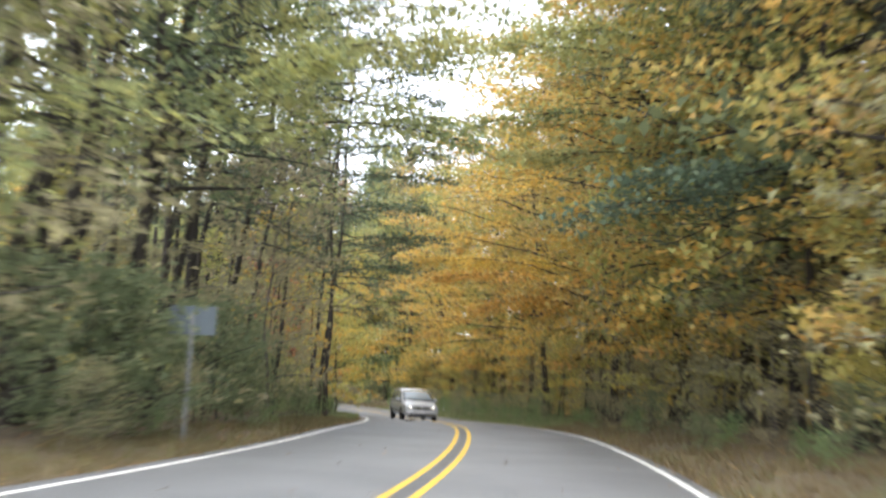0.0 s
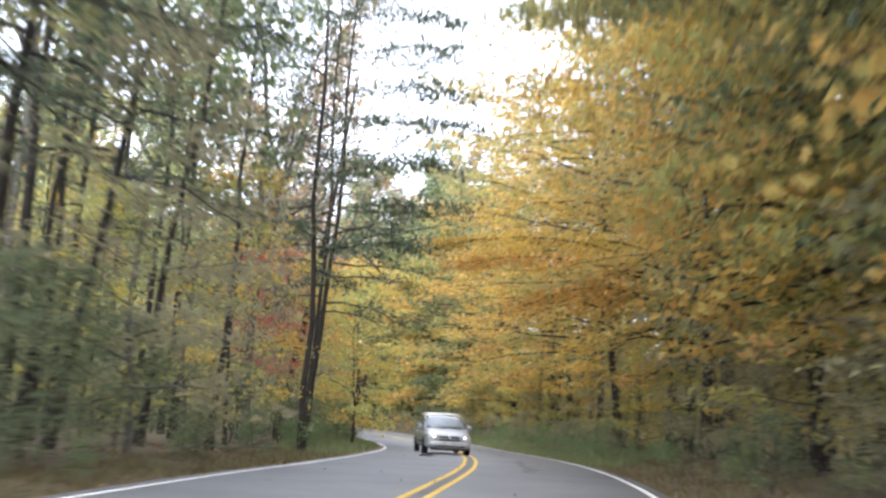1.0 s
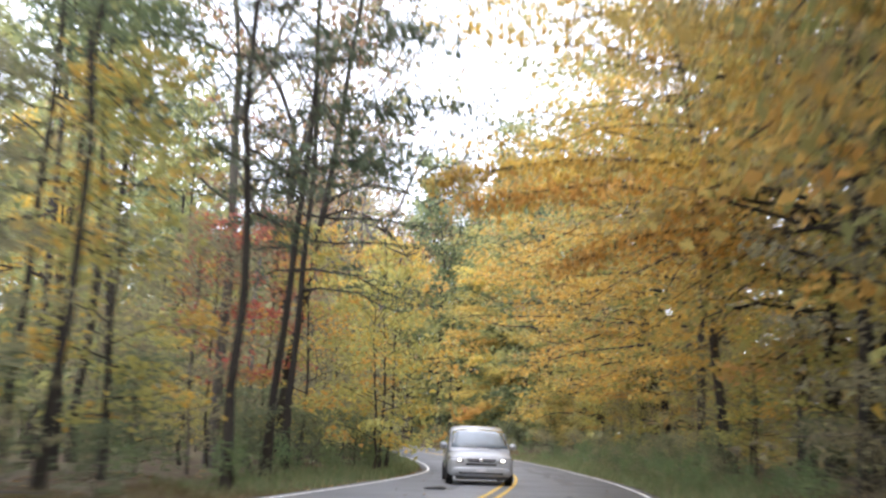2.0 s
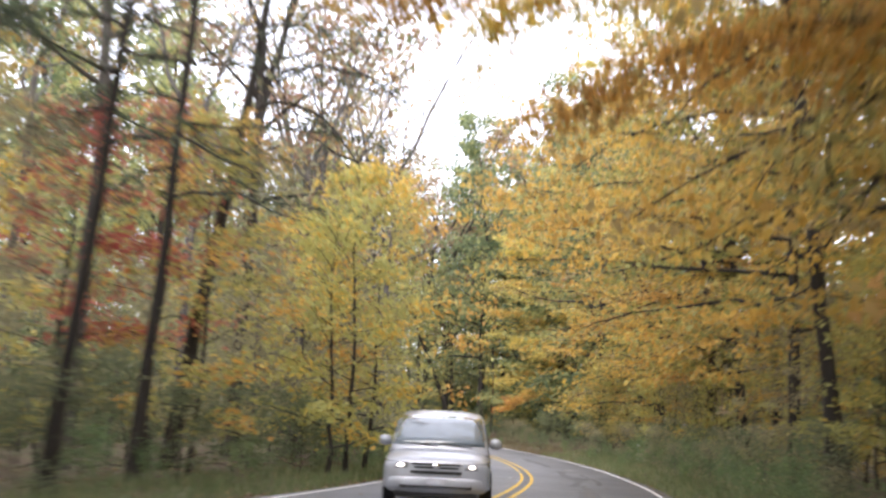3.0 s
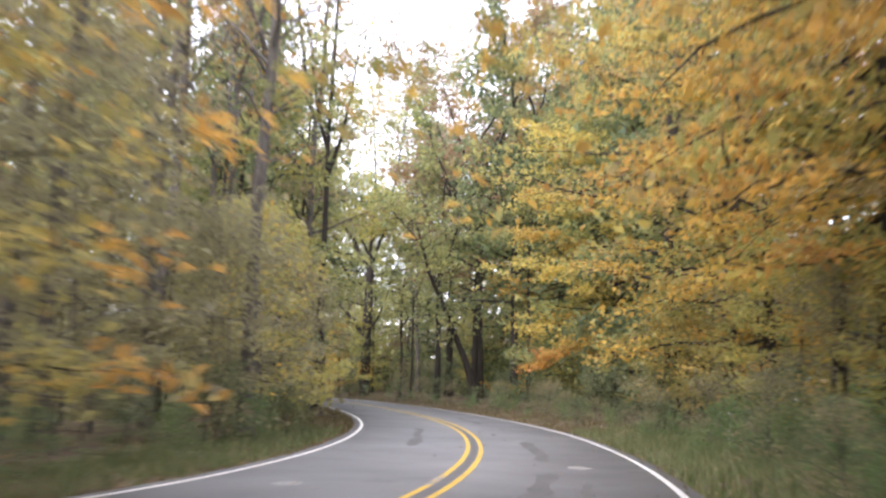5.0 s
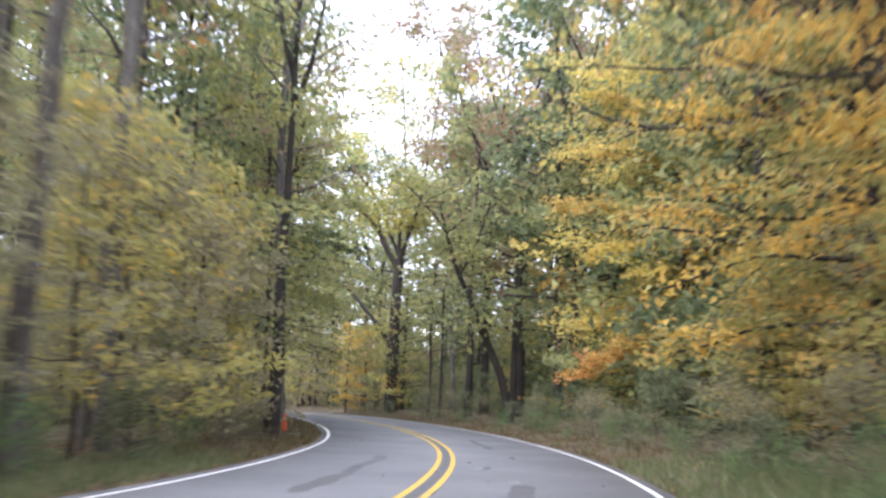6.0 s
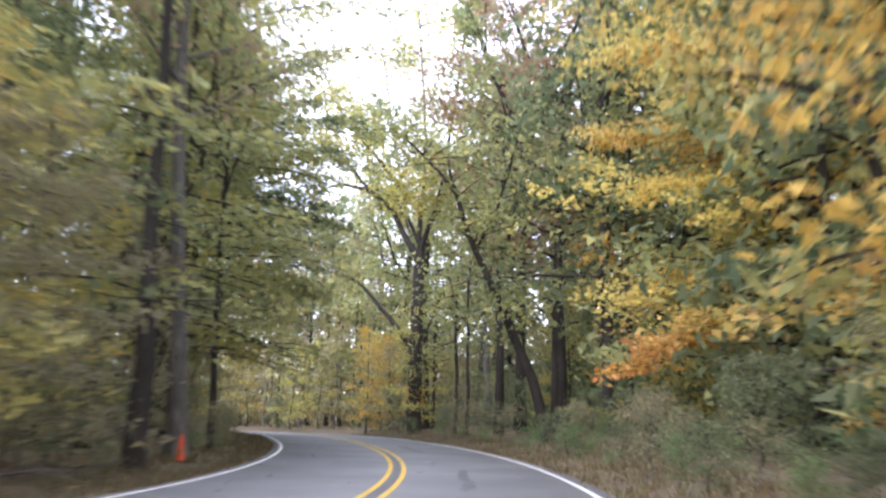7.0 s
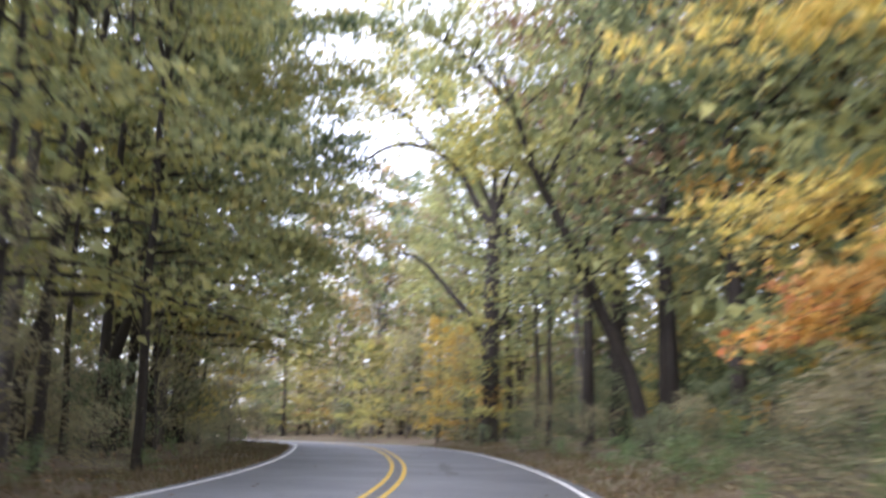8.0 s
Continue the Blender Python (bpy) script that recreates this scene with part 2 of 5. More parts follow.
def tubes(lines, sides):
    """Tapered tubes along polylines: rows of (points, radii). Returns vertices and quads."""
    verts, faces, base = [], [], 0
    for pts, radii in lines:
        pts, radii = np.asarray(pts, float), np.asarray(radii, float)
        way = np.gradient(pts, axis=0)
        way /= np.linalg.norm(way, axis=1)[:, None] + 1e-9
        ref = np.where(np.abs(way[:, 2:3]) > 0.9, [[1.0, 0, 0]], [[0, 0, 1.0]])
        a = np.cross(way, ref)
        a /= np.linalg.norm(a, axis=1)[:, None] + 1e-9
        b = np.cross(way, a)
        ang = np.linspace(0, 2 * np.pi, sides, endpoint=False)
        ring = pts[:, None] + radii[:, None, None] * (np.cos(ang)[None, :, None] * a[:, None] + np.sin(ang)[None, :, None] * b[:, None])
        verts.append(ring.reshape(-1, 3))
        i, j = np.meshgrid(np.arange(len(pts) - 1), np.arange(sides), indexing="ij")
        q = np.stack([i * sides + j, i * sides + (j + 1) % sides, (i + 1) * sides + (j + 1) % sides, (i + 1) * sides + j], -1).reshape(-1, 4)
        faces.append(q + base)
        base += len(pts) * sides
    return np.concatenate(verts), np.concatenate(faces)


def leaf_quads(centre, size, rng, flat=0.6, aspect=0.62):
    """A kite-shaped, slightly folded leaf at every centre; flat: 1 lies level, 0 turns any way."""
    n = len(centre)
    nrm = rng.normal(0, 1, (n, 3)) * (1 - flat) + np.array([0, 0, 1.0]) * flat
    nrm /= np.linalg.norm(nrm, axis=1)[:, None]
    u = np.cross(nrm, rng.normal(0, 1, (n, 3)))
    u /= np.linalg.norm(u, axis=1)[:, None] + 1e-9
    v = np.cross(nrm, u)
    length = size * rng.uniform(0.6, 1.35, n)[:, None]
    wide = length * aspect * rng.uniform(0.75, 1.2, n)[:, None]
    droop = nrm * length * 0.16
    p = np.stack([centre - u * length * 0.5, centre + v * wide * 0.5 - u * length * 0.05 + droop, centre + u * length * 0.5 - droop * 0.6, centre - v * wide * 0.5 - u * length * 0.05 + droop], 1)
    return p.reshape(-1, 3), np.arange(4 * n).reshape(-1, 4)


def leaf_tris(centre, size, rng, flat=0.3, aspect=0.8):
    """A small three-cornered leaf at every centre, for crowns far off."""
    v, f = leaf_quads(centre, size, rng, flat, aspect)
    return v.reshape(-1, 4, 3)[:, :3].reshape(-1, 3), np.arange(3 * len(centre)).reshape(-1, 3)


def limb(start, azimuth, rise, length, rng, droop=0.25, steps=6, wobble=0.06):
    """A branch as a polyline that leaves at an angle, bends and droops (or, with droop below 0, turns up)."""
    t = np.linspace(0, 1, steps)
    out = np.array([math.cos(azimuth), math.sin(azimuth), 0])
    side = np.array([-math.sin(azimuth), math.cos(azimuth), 0])
    p = np.asarray(start) + length * (t[:, None] * (math.cos(rise) * out + math.sin(rise) * np.array([0, 0, 1.0])) - (t[:, None] ** 2) * droop * np.array([0, 0, 1.0]))
    bend = rng.normal(0, wobble, 2)
    return p + length * (np.sin(t * 2.5)[:, None] * bend[0] * side + np.cumsum(rng.normal(0, wobble * 0.35, (steps, 3)), 0) * (t[:, None] > 0))


def along(pts, u):
    """The place at a share u of a polyline."""
    t = np.linspace(0, 1, len(pts))
    return np.array([np.interp(u, t, pts[:, c]) for c in range(3)])


def make_tree(name, seed, height, radius, low, spread, bark, leaf, label, category="tree", limbs=22, twigs=5, leaves=55, size=0.24, rise=(0.1, 0.7), droop=0.2, shape="round", puff=(0.55, 0.28), lean=(0, 0), bend=0.05, flat=0.45, group="woodland trees", aspect=0.62, toward=None, sides=9, leaders=0, fork=0.45, fine_wood=True, inner=None, inner_to=0.55, tri=False):
    """A tree: a tapered trunk that may fork into leaders, limbs and twigs, and a crown of leaves in sprays along them.
    low: where the crown begins; spread: its reach; toward: (azimuth, gain) of the side to which it grows;
    inner: the leaves nearer to the trunk, up to inner_to of a limb's length."""
    rng = np.random.default_rng(seed)
    ob = tagged(new(name), label, category, group)
    t = np.linspace(0, 1, 12)
    sway = np.stack([np.cumsum(rng.normal(0, bend, 12)), np.cumsum(rng.normal(0, bend, 12))], -1) * (t > 0)[:, None]
    trunk = np.stack([lean[0] * t ** 1.2 + sway[:, 0], lean[1] * t ** 1.2 + sway[:, 1], height * t], -1)
    radii = radius * (1 - 0.86 * t ** 0.9)
    stems = []
    if leaders:
        u = fork + (1 - fork) * 0.15
        trunk = np.array([along(trunk, v) for v in np.linspace(0, u, 9)])
        radii = np.linspace(radius, radius * 0.62, 9)
        for k in range(leaders):
            az = k * 2 * math.pi / leaders + rng.uniform(-0.5, 0.5)
            tip = limb(trunk[-1 - (k % 2)], az, rng.uniform(1.08, 1.32), (height - trunk[-1][2]) * rng.uniform(0.85, 1.08), rng, -0.10, 8, 0.05)
            stems.append((tip, np.linspace(radius * 0.52, 0.02, 8)))
    trunk[0, 2] = -0.35
    radii[0] *= 1.5
    lines, fine, centres, shaded = [(trunk, radii)] + stems, [], [], []
    crown_top = max([trunk[-1, 2]] + [s[0][-1, 2] for s in stems])
    for k in range(limbs):
        g = ((k + rng.uniform(0.1, 0.9)) / limbs) ** 0.9
        z = low + (crown_top * 0.985 - low) * g
        able = [s for s in lines[:1] + stems if s[0][:, 2].min() <= z <= s[0][:, 2].max()] or (stems[-1:] or lines[:1])
        stem, rr = able[k % len(able)]
        at = np.array([np.interp(z, stem[:, 2], stem[:, c]) for c in range(3)])
        az = k * 2.39996 + rng.normal(0, 0.35)
        if stems and np.hypot(*at[:2]) > 0.6:
            az = math.atan2(at[1], at[0]) + rng.normal(0, 1.1)
        reach = {"round": math.sqrt(max(0.06, 1 - (1.5 * g - 0.5) ** 2)), "cone": 1.0 - 0.86 * g, "vase": 0.5 + 0.5 * math.sin(math.pi * min(1, g * 0.85 + 0.08))}[shape]
        length = max(0.5, spread * reach * rng.uniform(0.6, 1.18) - (0.55 * np.hypot(*at[:2]) if stems else 0))
        if toward:
            length *= 1 + toward[1] * math.cos(az - toward[0])
        up = rise[0] + (rise[1] - rise[0]) * g + rng.normal(0, 0.14)
        pts = limb(at, az, up, length, rng, droop)
        r0 = min(radii[0] * 0.45, max(0.016, float(np.interp(z, stem[:, 2], rr)) * 0.5))
        lines.append((pts, np.linspace(r0, 0.010, len(pts))))
        for q in range(twigs):
            w = 0.25 + 0.75 * (q + rng.uniform(0.2, 0.9)) / twigs
            a2 = az + (1 if q % 2 else -1) * rng.uniform(0.35, 1.1) * (1.15 - w * 0.6)
            tw = limb(along(pts, w), a2, up * 0.45 + rng.normal(0, 0.2), max(0.5, length * 0.36 * rng.uniform(0.6, 1.2)), rng, droop * 0.8, 4)
            if fine_wood and q % 2:
                fine.append((tw, np.linspace(max(0.006, r0 * 0.3), 0.004, 4)))
            count = int(leaves * rng.uniform(0.5, 1.5))
            if count:
                u = rng.uniform(0.05, 1.08, count)
                c = np.stack([np.interp(u, np.linspace(0, 1, 4), tw[:, i]) for i in range(3)], -1)
                fan = tw[-1] - tw[0]
                fan = np.array([-fan[1], fan[0], 0]) / (np.hypot(fan[0], fan[1]) + 1e-6)
                aside = rng.normal(0, 1, count) * puff[0] * (0.3 + 0.9 * np.sin(np.clip(u, 0, 1) * 2.4))
                c = c + aside[:, None] * fan + rng.normal(0, 1, (count, 3)) * np.array([puff[0] * 0.35, puff[0] * 0.35, puff[1]])
                c[:, 2] -= 0.22 * np.abs(aside)
                # inner leaves: the shade-toned ones darken a crown towards its trunk
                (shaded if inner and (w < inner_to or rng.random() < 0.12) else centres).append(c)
    v1, f1 = tubes(lines[:1 + len(stems)], sides)
    v2, f2 = tubes(lines[1 + len(stems):], 5 if fine_wood else 3)
    part_mesh("trunk", mesh_of("trunk", v1, f1, bark, True), ob)
    tagged(part_mesh("branchwork", mesh_of("branchwork", v2, f2, bark, True), ob), kind="stuff")
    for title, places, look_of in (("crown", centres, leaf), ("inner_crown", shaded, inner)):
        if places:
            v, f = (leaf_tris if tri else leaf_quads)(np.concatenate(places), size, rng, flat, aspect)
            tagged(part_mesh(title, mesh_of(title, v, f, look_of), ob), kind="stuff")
    if fine:
        tagged(part_mesh("twig_spray", mesh_of("twig_spray", *tubes(fine, 3), bark), ob), kind="stuff")
    return ob


planted = set()


def plant(ob, x, y, turn=0.0, scale=1.0, sink=0.0, label=""):
    """Stands a tree, or after the first time a copy of it, on the ground."""
    m = pose(x, y, float(ground_z(x, y)[0]) - sink, 0, 0, turn)
    if ob.name in planted:
        made = copy_thing(ob, m)
    else:
        made, made.matrix_basis = ob, m
        planted.add(ob.name)
    made.scale = (scale, scale, scale)
    return tagged(made, label) if label else made


# ---- ground and road ----
def axis(lo, hi, step, far):
    out = np.cumsum(np.geomspace(step * 1.5, 160, 26))
    out = out[out < far]
    return np.r_[lo - out[::-1], np.arange(lo, hi + 0.01, step), hi + out]


gx, gy = axis(-110, 45, 1.4, 1500), axis(-45, 215, 1.4, 1500)
mx_, my_ = np.meshgrid(gx, gy)
gv = np.stack([mx_.ravel(), my_.ravel(), ground_z(mx_.ravel(), my_.ravel())], -1)
gi, gj = np.meshgrid(np.arange(len(gy) - 1), np.arange(len(gx) - 1), indexing="ij")
gf = np.stack([gi * len(gx) + gj, gi * len(gx) + gj + 1, (gi + 1) * len(gx) + gj + 1, (gi + 1) * len(gx) + gj], -1).reshape(-1, 4)
ground = tagged(new("ground", mesh_of("ground", gv, gf, soil, True)), "woodland ground of brown leaf litter and thin grass", "ground", kind="structure")

ROAD_S = np.arange(-58.0, 240.0, 1.0)


def asphalt_material():
    m, n, l, out = nodes("worn_asphalt")
    p = n.new("ShaderNodeBsdfPrincipled")
    big = noise_node(n, l, 0.35, 4)
    base = ramp(n, [(0.3, (0.153, 0.157, 0.168)), (0.7, (0.222, 0.227, 0.242))])
    l.new(big.outputs[0], base.inputs[0])
    grain = noise_node(n, l, 55, 3, 0.8)
    g = ramp(n, [(0.3, (0.75, 0.75, 0.75)), (0.7, (1.22, 1.22, 1.22))])
    l.new(grain.outputs[0], g.inputs[0])
    c = mixed(n, l, 1.0, base.outputs[0], g.outputs[0], "MULTIPLY")
    stain = noise_node(n, l, 0.9, 7, 0.75)
    st = ramp(n, [(0.60, (1, 1, 1)), (0.72, (0.66, 0.66, 0.66))])
    l.new(stain.outputs[0], st.inputs[0])
    c = mixed(n, l, 1.0, c, st.outputs[0], "MULTIPLY")
    l.new(c, p.inputs["Base Color"])
    p.inputs["Roughness"].default_value = 0.72
    b = n.new("ShaderNodeBump")
    b.inputs["Strength"].default_value, b.inputs["Distance"].default_value = 0.5, 0.006
    l.new(grain.outputs[0], b.inputs["Height"])
    l.new(b.outputs[0], p.inputs["Normal"])
    l.new(p.outputs[0], out.inputs[0])
    return m


asphalt = asphalt_material()
road = tagged(new("road", strip("road", ROAD_S, -HALF - 0.28, HALF + 0.30, 0.0, asphalt, 0.12, 0.03)), "two-lane grey asphalt road winding through autumn woods", "road", kind="structure")
for side in (-1, 1):
    tagged(new("edge_line", strip("edge_line", ROAD_S, side * HALF - 0.06, side * HALF + 0.06, 0.004, white_paint)), "worn white painted edge line on asphalt", "road marking", kind="structure")
for side in (-1, 1):
    tagged(new("centre_line", strip("centre_line", ROAD_S, side * 0.17 - 0.055, side * 0.17 + 0.055, 0.004, yellow_paint)), "worn yellow painted centre line on asphalt", "road marking", kind="structure")

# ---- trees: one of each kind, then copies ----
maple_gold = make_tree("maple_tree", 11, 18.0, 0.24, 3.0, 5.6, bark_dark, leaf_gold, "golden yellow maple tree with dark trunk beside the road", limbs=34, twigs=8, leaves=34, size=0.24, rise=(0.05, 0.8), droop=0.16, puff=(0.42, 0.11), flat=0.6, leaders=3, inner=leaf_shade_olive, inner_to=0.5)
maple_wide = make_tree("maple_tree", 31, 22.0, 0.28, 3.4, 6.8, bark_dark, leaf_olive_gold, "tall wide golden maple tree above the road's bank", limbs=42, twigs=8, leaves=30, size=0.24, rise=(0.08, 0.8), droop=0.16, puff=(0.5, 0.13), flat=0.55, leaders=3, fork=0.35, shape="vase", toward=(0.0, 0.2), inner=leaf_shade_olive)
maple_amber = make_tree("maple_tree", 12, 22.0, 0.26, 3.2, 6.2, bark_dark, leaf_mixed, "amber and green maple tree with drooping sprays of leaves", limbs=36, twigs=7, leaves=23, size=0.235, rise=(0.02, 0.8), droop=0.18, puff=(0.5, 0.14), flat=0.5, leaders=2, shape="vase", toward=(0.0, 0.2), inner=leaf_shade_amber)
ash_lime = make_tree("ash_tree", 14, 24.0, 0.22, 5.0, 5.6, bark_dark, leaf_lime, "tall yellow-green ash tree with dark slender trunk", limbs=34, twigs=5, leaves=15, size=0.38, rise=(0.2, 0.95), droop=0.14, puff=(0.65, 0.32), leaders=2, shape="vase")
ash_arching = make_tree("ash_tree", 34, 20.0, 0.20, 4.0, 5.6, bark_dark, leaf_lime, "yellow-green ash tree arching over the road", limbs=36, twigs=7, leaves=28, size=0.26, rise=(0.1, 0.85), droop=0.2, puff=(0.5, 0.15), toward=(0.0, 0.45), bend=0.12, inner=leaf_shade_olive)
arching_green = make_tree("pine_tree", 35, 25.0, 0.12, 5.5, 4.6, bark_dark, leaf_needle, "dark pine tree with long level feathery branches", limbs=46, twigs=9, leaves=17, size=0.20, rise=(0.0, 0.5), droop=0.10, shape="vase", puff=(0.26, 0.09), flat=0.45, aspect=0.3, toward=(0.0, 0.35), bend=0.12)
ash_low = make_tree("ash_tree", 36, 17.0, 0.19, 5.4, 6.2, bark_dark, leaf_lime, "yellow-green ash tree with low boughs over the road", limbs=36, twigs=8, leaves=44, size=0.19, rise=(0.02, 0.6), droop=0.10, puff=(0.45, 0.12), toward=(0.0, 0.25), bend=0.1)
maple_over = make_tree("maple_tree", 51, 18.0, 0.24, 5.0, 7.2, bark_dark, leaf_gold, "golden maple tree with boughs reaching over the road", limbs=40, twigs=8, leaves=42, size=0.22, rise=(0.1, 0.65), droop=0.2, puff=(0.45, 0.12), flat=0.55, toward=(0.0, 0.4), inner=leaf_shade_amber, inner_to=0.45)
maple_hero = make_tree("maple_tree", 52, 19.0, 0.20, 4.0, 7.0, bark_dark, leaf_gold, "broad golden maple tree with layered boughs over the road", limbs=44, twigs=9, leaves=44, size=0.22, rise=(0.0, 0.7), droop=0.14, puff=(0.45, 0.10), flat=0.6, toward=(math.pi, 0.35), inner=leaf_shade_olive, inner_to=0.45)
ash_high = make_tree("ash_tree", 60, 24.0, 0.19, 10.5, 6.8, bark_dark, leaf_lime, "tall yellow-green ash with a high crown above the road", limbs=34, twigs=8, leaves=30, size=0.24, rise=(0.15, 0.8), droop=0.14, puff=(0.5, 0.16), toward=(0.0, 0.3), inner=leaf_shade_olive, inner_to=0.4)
hickory_green = make_tree("hickory_tree", 15, 26.0, 0.25, 4.5, 5.8, bark_dark, leaf_green, "tall green hickory tree with dark trunk in the woods", limbs=38, twigs=5, leaves=24, size=0.38, rise=(0.2, 0.9), droop=0.14, puff=(0.65, 0.34), leaders=2, shape="vase")
oak_rust = make_tree("oak_tree", 16, 27.0, 0.27, 7.0, 6.0, bark_dark, leaf_rust, "russet brown oak tree with sparse crown", limbs=34, twigs=5, leaves=30, size=0.33, rise=(0.2, 0.9), droop=0.1, puff=(0.6, 0.4), leaders=3, shape="vase")
pine = make_tree("pine_tree", 17, 23.0, 0.19, 6.5, 3.4, bark_dark, leaf_needle, "tall dark pine tree with sparse drooping branches", limbs=30, twigs=6, leaves=17, size=0.34, rise=(-0.05, 0.35), droop=0.14, shape="cone", puff=(0.34, 0.12), flat=0.35, aspect=0.24, bend=0.08)
bare = make_tree("bare_tree", 18, 26.0, 0.20, 9.0, 4.6, bark_grey, leaf_amber, "tall bare grey tree with a few brown leaves still hanging", limbs=26, twigs=6, leaves=3, size=0.28, rise=(0.5, 1.1), droop=-0.05, puff=(0.5, 0.4), leaders=2, bend=0.1)
thin_oak = make_tree("oak_tree", 58, 27.0, 0.22, 8.0, 5.0, bark_grey, leaf_thin, "tall grey oak with thin brownish-green leaves and fine twigs", limbs=34, twigs=8, leaves=9, size=0.24, rise=(0.3, 1.0), droop=0.02, puff=(0.45, 0.25), leaders=3, bend=0.1, shape="vase")
slim = make_tree("slender_tree", 19, 20.0, 0.12, 9.5, 2.4, bark_dark, leaf_green, "slender dark-trunked tree with small green crown", limbs=20, twigs=4, leaves=16, size=0.30, rise=(0.2, 0.9), droop=0.12, puff=(0.5, 0.3), bend=0.1)
FAR = dict(limbs=26, twigs=5, leaves=18, rise=(0.1, 0.9), droop=0.14, puff=(0.75, 0.28), sides=5, fine_wood=False, tri=True)
far_green = make_tree("hickory_tree", 41, 26.0, 0.22, 1.0, 5.4, bark_dark, leaf_green, "green broadleaf tree deep in the woods", size=0.64, **FAR)
far_lime = make_tree("ash_tree", 42, 25.0, 0.20, 1.0, 5.2, bark_dark, leaf_lime, "yellow-green tree deep in the woods", size=0.62, **FAR)
far_amber = make_tree("maple_tree", 43, 24.0, 0.20, 1.0, 5.4, bark_dark, leaf_amber, "amber brown tree deep in the woods", size=0.62, **FAR)
far_gold = make_tree("maple_tree", 44, 21.0, 0.20, 1.0, 5.4, bark_dark, leaf_gold, "golden maple tree deep in the woods", size=0.60, **FAR)
YOUNG = dict(category="sapling", group="saplings", limbs=20, twigs=5, fine_wood=False, sides=6)
sapling_gold = make_tree("sapling", 20, 8.5, 0.07, 0.8, 2.5, bark_dark, leaf_gold, "young golden yellow maple sapling at the wood's edge", leaves=27, size=0.19, rise=(0.15, 0.9), droop=0.1, puff=(0.36, 0.16), flat=0.55, inner=leaf_turning, inner_to=0.75, **YOUNG)
sapling_lime = make_tree("sapling", 21, 7.0, 0.06, 0.6, 2.3, bark_dark, leaf_turning, "young yellow-green sapling at the wood's edge", leaves=16, size=0.265, rise=(0.1, 1.0), droop=0.12, puff=(0.36, 0.13), tri=True, **YOUNG)
sapling_red = make_tree("sapling", 22, 9.5, 0.07, 3.0, 2.2, bark_dark, leaf_red, "young red maple among the roadside trees", leaves=15, size=0.22, rise=(0.15, 0.9), droop=0.1, puff=(0.4, 0.16), flat=0.55, **YOUNG)
sapling_brown = make_tree("sapling", 25, 6.5, 0.05, 0.8, 2.3, bark_grey, leaf_olive, "thin brownish sapling with fading leaves", leaves=17, size=0.225, rise=(0.2, 1.0), droop=0.1, puff=(0.36, 0.13), tri=True, **YOUNG)
LOW = dict(category="shrub", group="shrubs", limbs=15, twigs=5, fine_wood=False, sides=5)
shrub_green = make_tree("shrub", 23, 2.3, 0.03, 0.1, 1.4, bark_dark, leaf_shrub, "dense green shrub on the road's verge", leaves=18, size=0.17, rise=(0.2, 1.2), droop=0.15, puff=(0.22, 0.12), tri=True, **LOW)
shrub_brown = make_tree("shrub", 24, 2.6, 0.03, 0.1, 1.5, bark_grey, leaf_olive, "brown twiggy shrub on the road's bank", leaves=17, size=0.14, rise=(0.3, 1.2), droop=0.1, puff=(0.25, 0.16), tri=True, **LOW)
weed = make_tree("weed_clump", 26, 1.1, 0.012, 0.05, 0.65, leaf_grass, leaf_weed, "lush green weeds growing on the verge", "weeds", limbs=14, twigs=3, leaves=14, size=0.135, rise=(0.7, 1.3), droop=0.15, puff=(0.12, 0.10), flat=0.2, group="verge weeds", aspect=0.45, sides=3, fine_wood=False, tri=True)
KINDS = dict(G=maple_gold, W=maple_wide, A=maple_amber, L=ash_lime, X=ash_arching, Y=arching_green, Z=ash_low, V=maple_over, Q=maple_hero, T=ash_high, H=hickory_green, R=oak_rust, C=thin_oak, P=pine, B=bare, S=slim, h=far_green, i=far_lime, a=far_amber, o=far_gold, g=sapling_gold, l=sapling_lime, r=sapling_red, n=sapling_brown, b=shrub_green, w=shrub_brown, k=weed)

planter = random.Random(4)


def belt(s0, s1, off0, off1, kinds, step, scale=(0.88, 1.12)):
    """Plants a loose row of trees along a stretch of the road."""
    s, k = s0 + planter.uniform(0, step * 0.5), 0
    while s < s1:
        x, y, _, h = road_at(s, planter.uniform(off0, off1))
        kind = kinds[k % len(kinds)]
        turn = planter.uniform(0, 360)
        if kind in "XYZWAV":
            turn = math.degrees(h) + (180 if off0 > 0 else 0)
        plant(KINDS[kind], x, y, turn, planter.uniform(*scale))
        s += step * planter.uniform(0.75, 1.25)
        k += 1


# right of the road
belt(12, 40, 9.0, 10.2, "ALAH", 6.0)
belt(22, 85, 12.5, 14.5, "aoha", 5.5)
belt(40, 60, 9.0, 9.6, "AWL", 6.0)
belt(79, 97, 9.3, 10.5, "WGW", 7.5)
belt(99, 110, 9.5, 10.5, "GA", 6.0, (0.8, 0.95))
belt(108, 124, 9.5, 11, "GAL", 6.5)
belt(142, 157, 9.0, 11, "HLR", 6.0, (1.0, 1.15))
belt(172, 212, 9.5, 13, "CLiC", 7.0, (0.7, 0.85))
belt(55, 112, 15, 19, "oaoi", 7.0)
belt(112, 175, 14, 19, "hRhi", 5.5, (1.0, 1.15))
belt(90, 180, 25, 32, "hiah", 9.0, (1.0, 1.2))
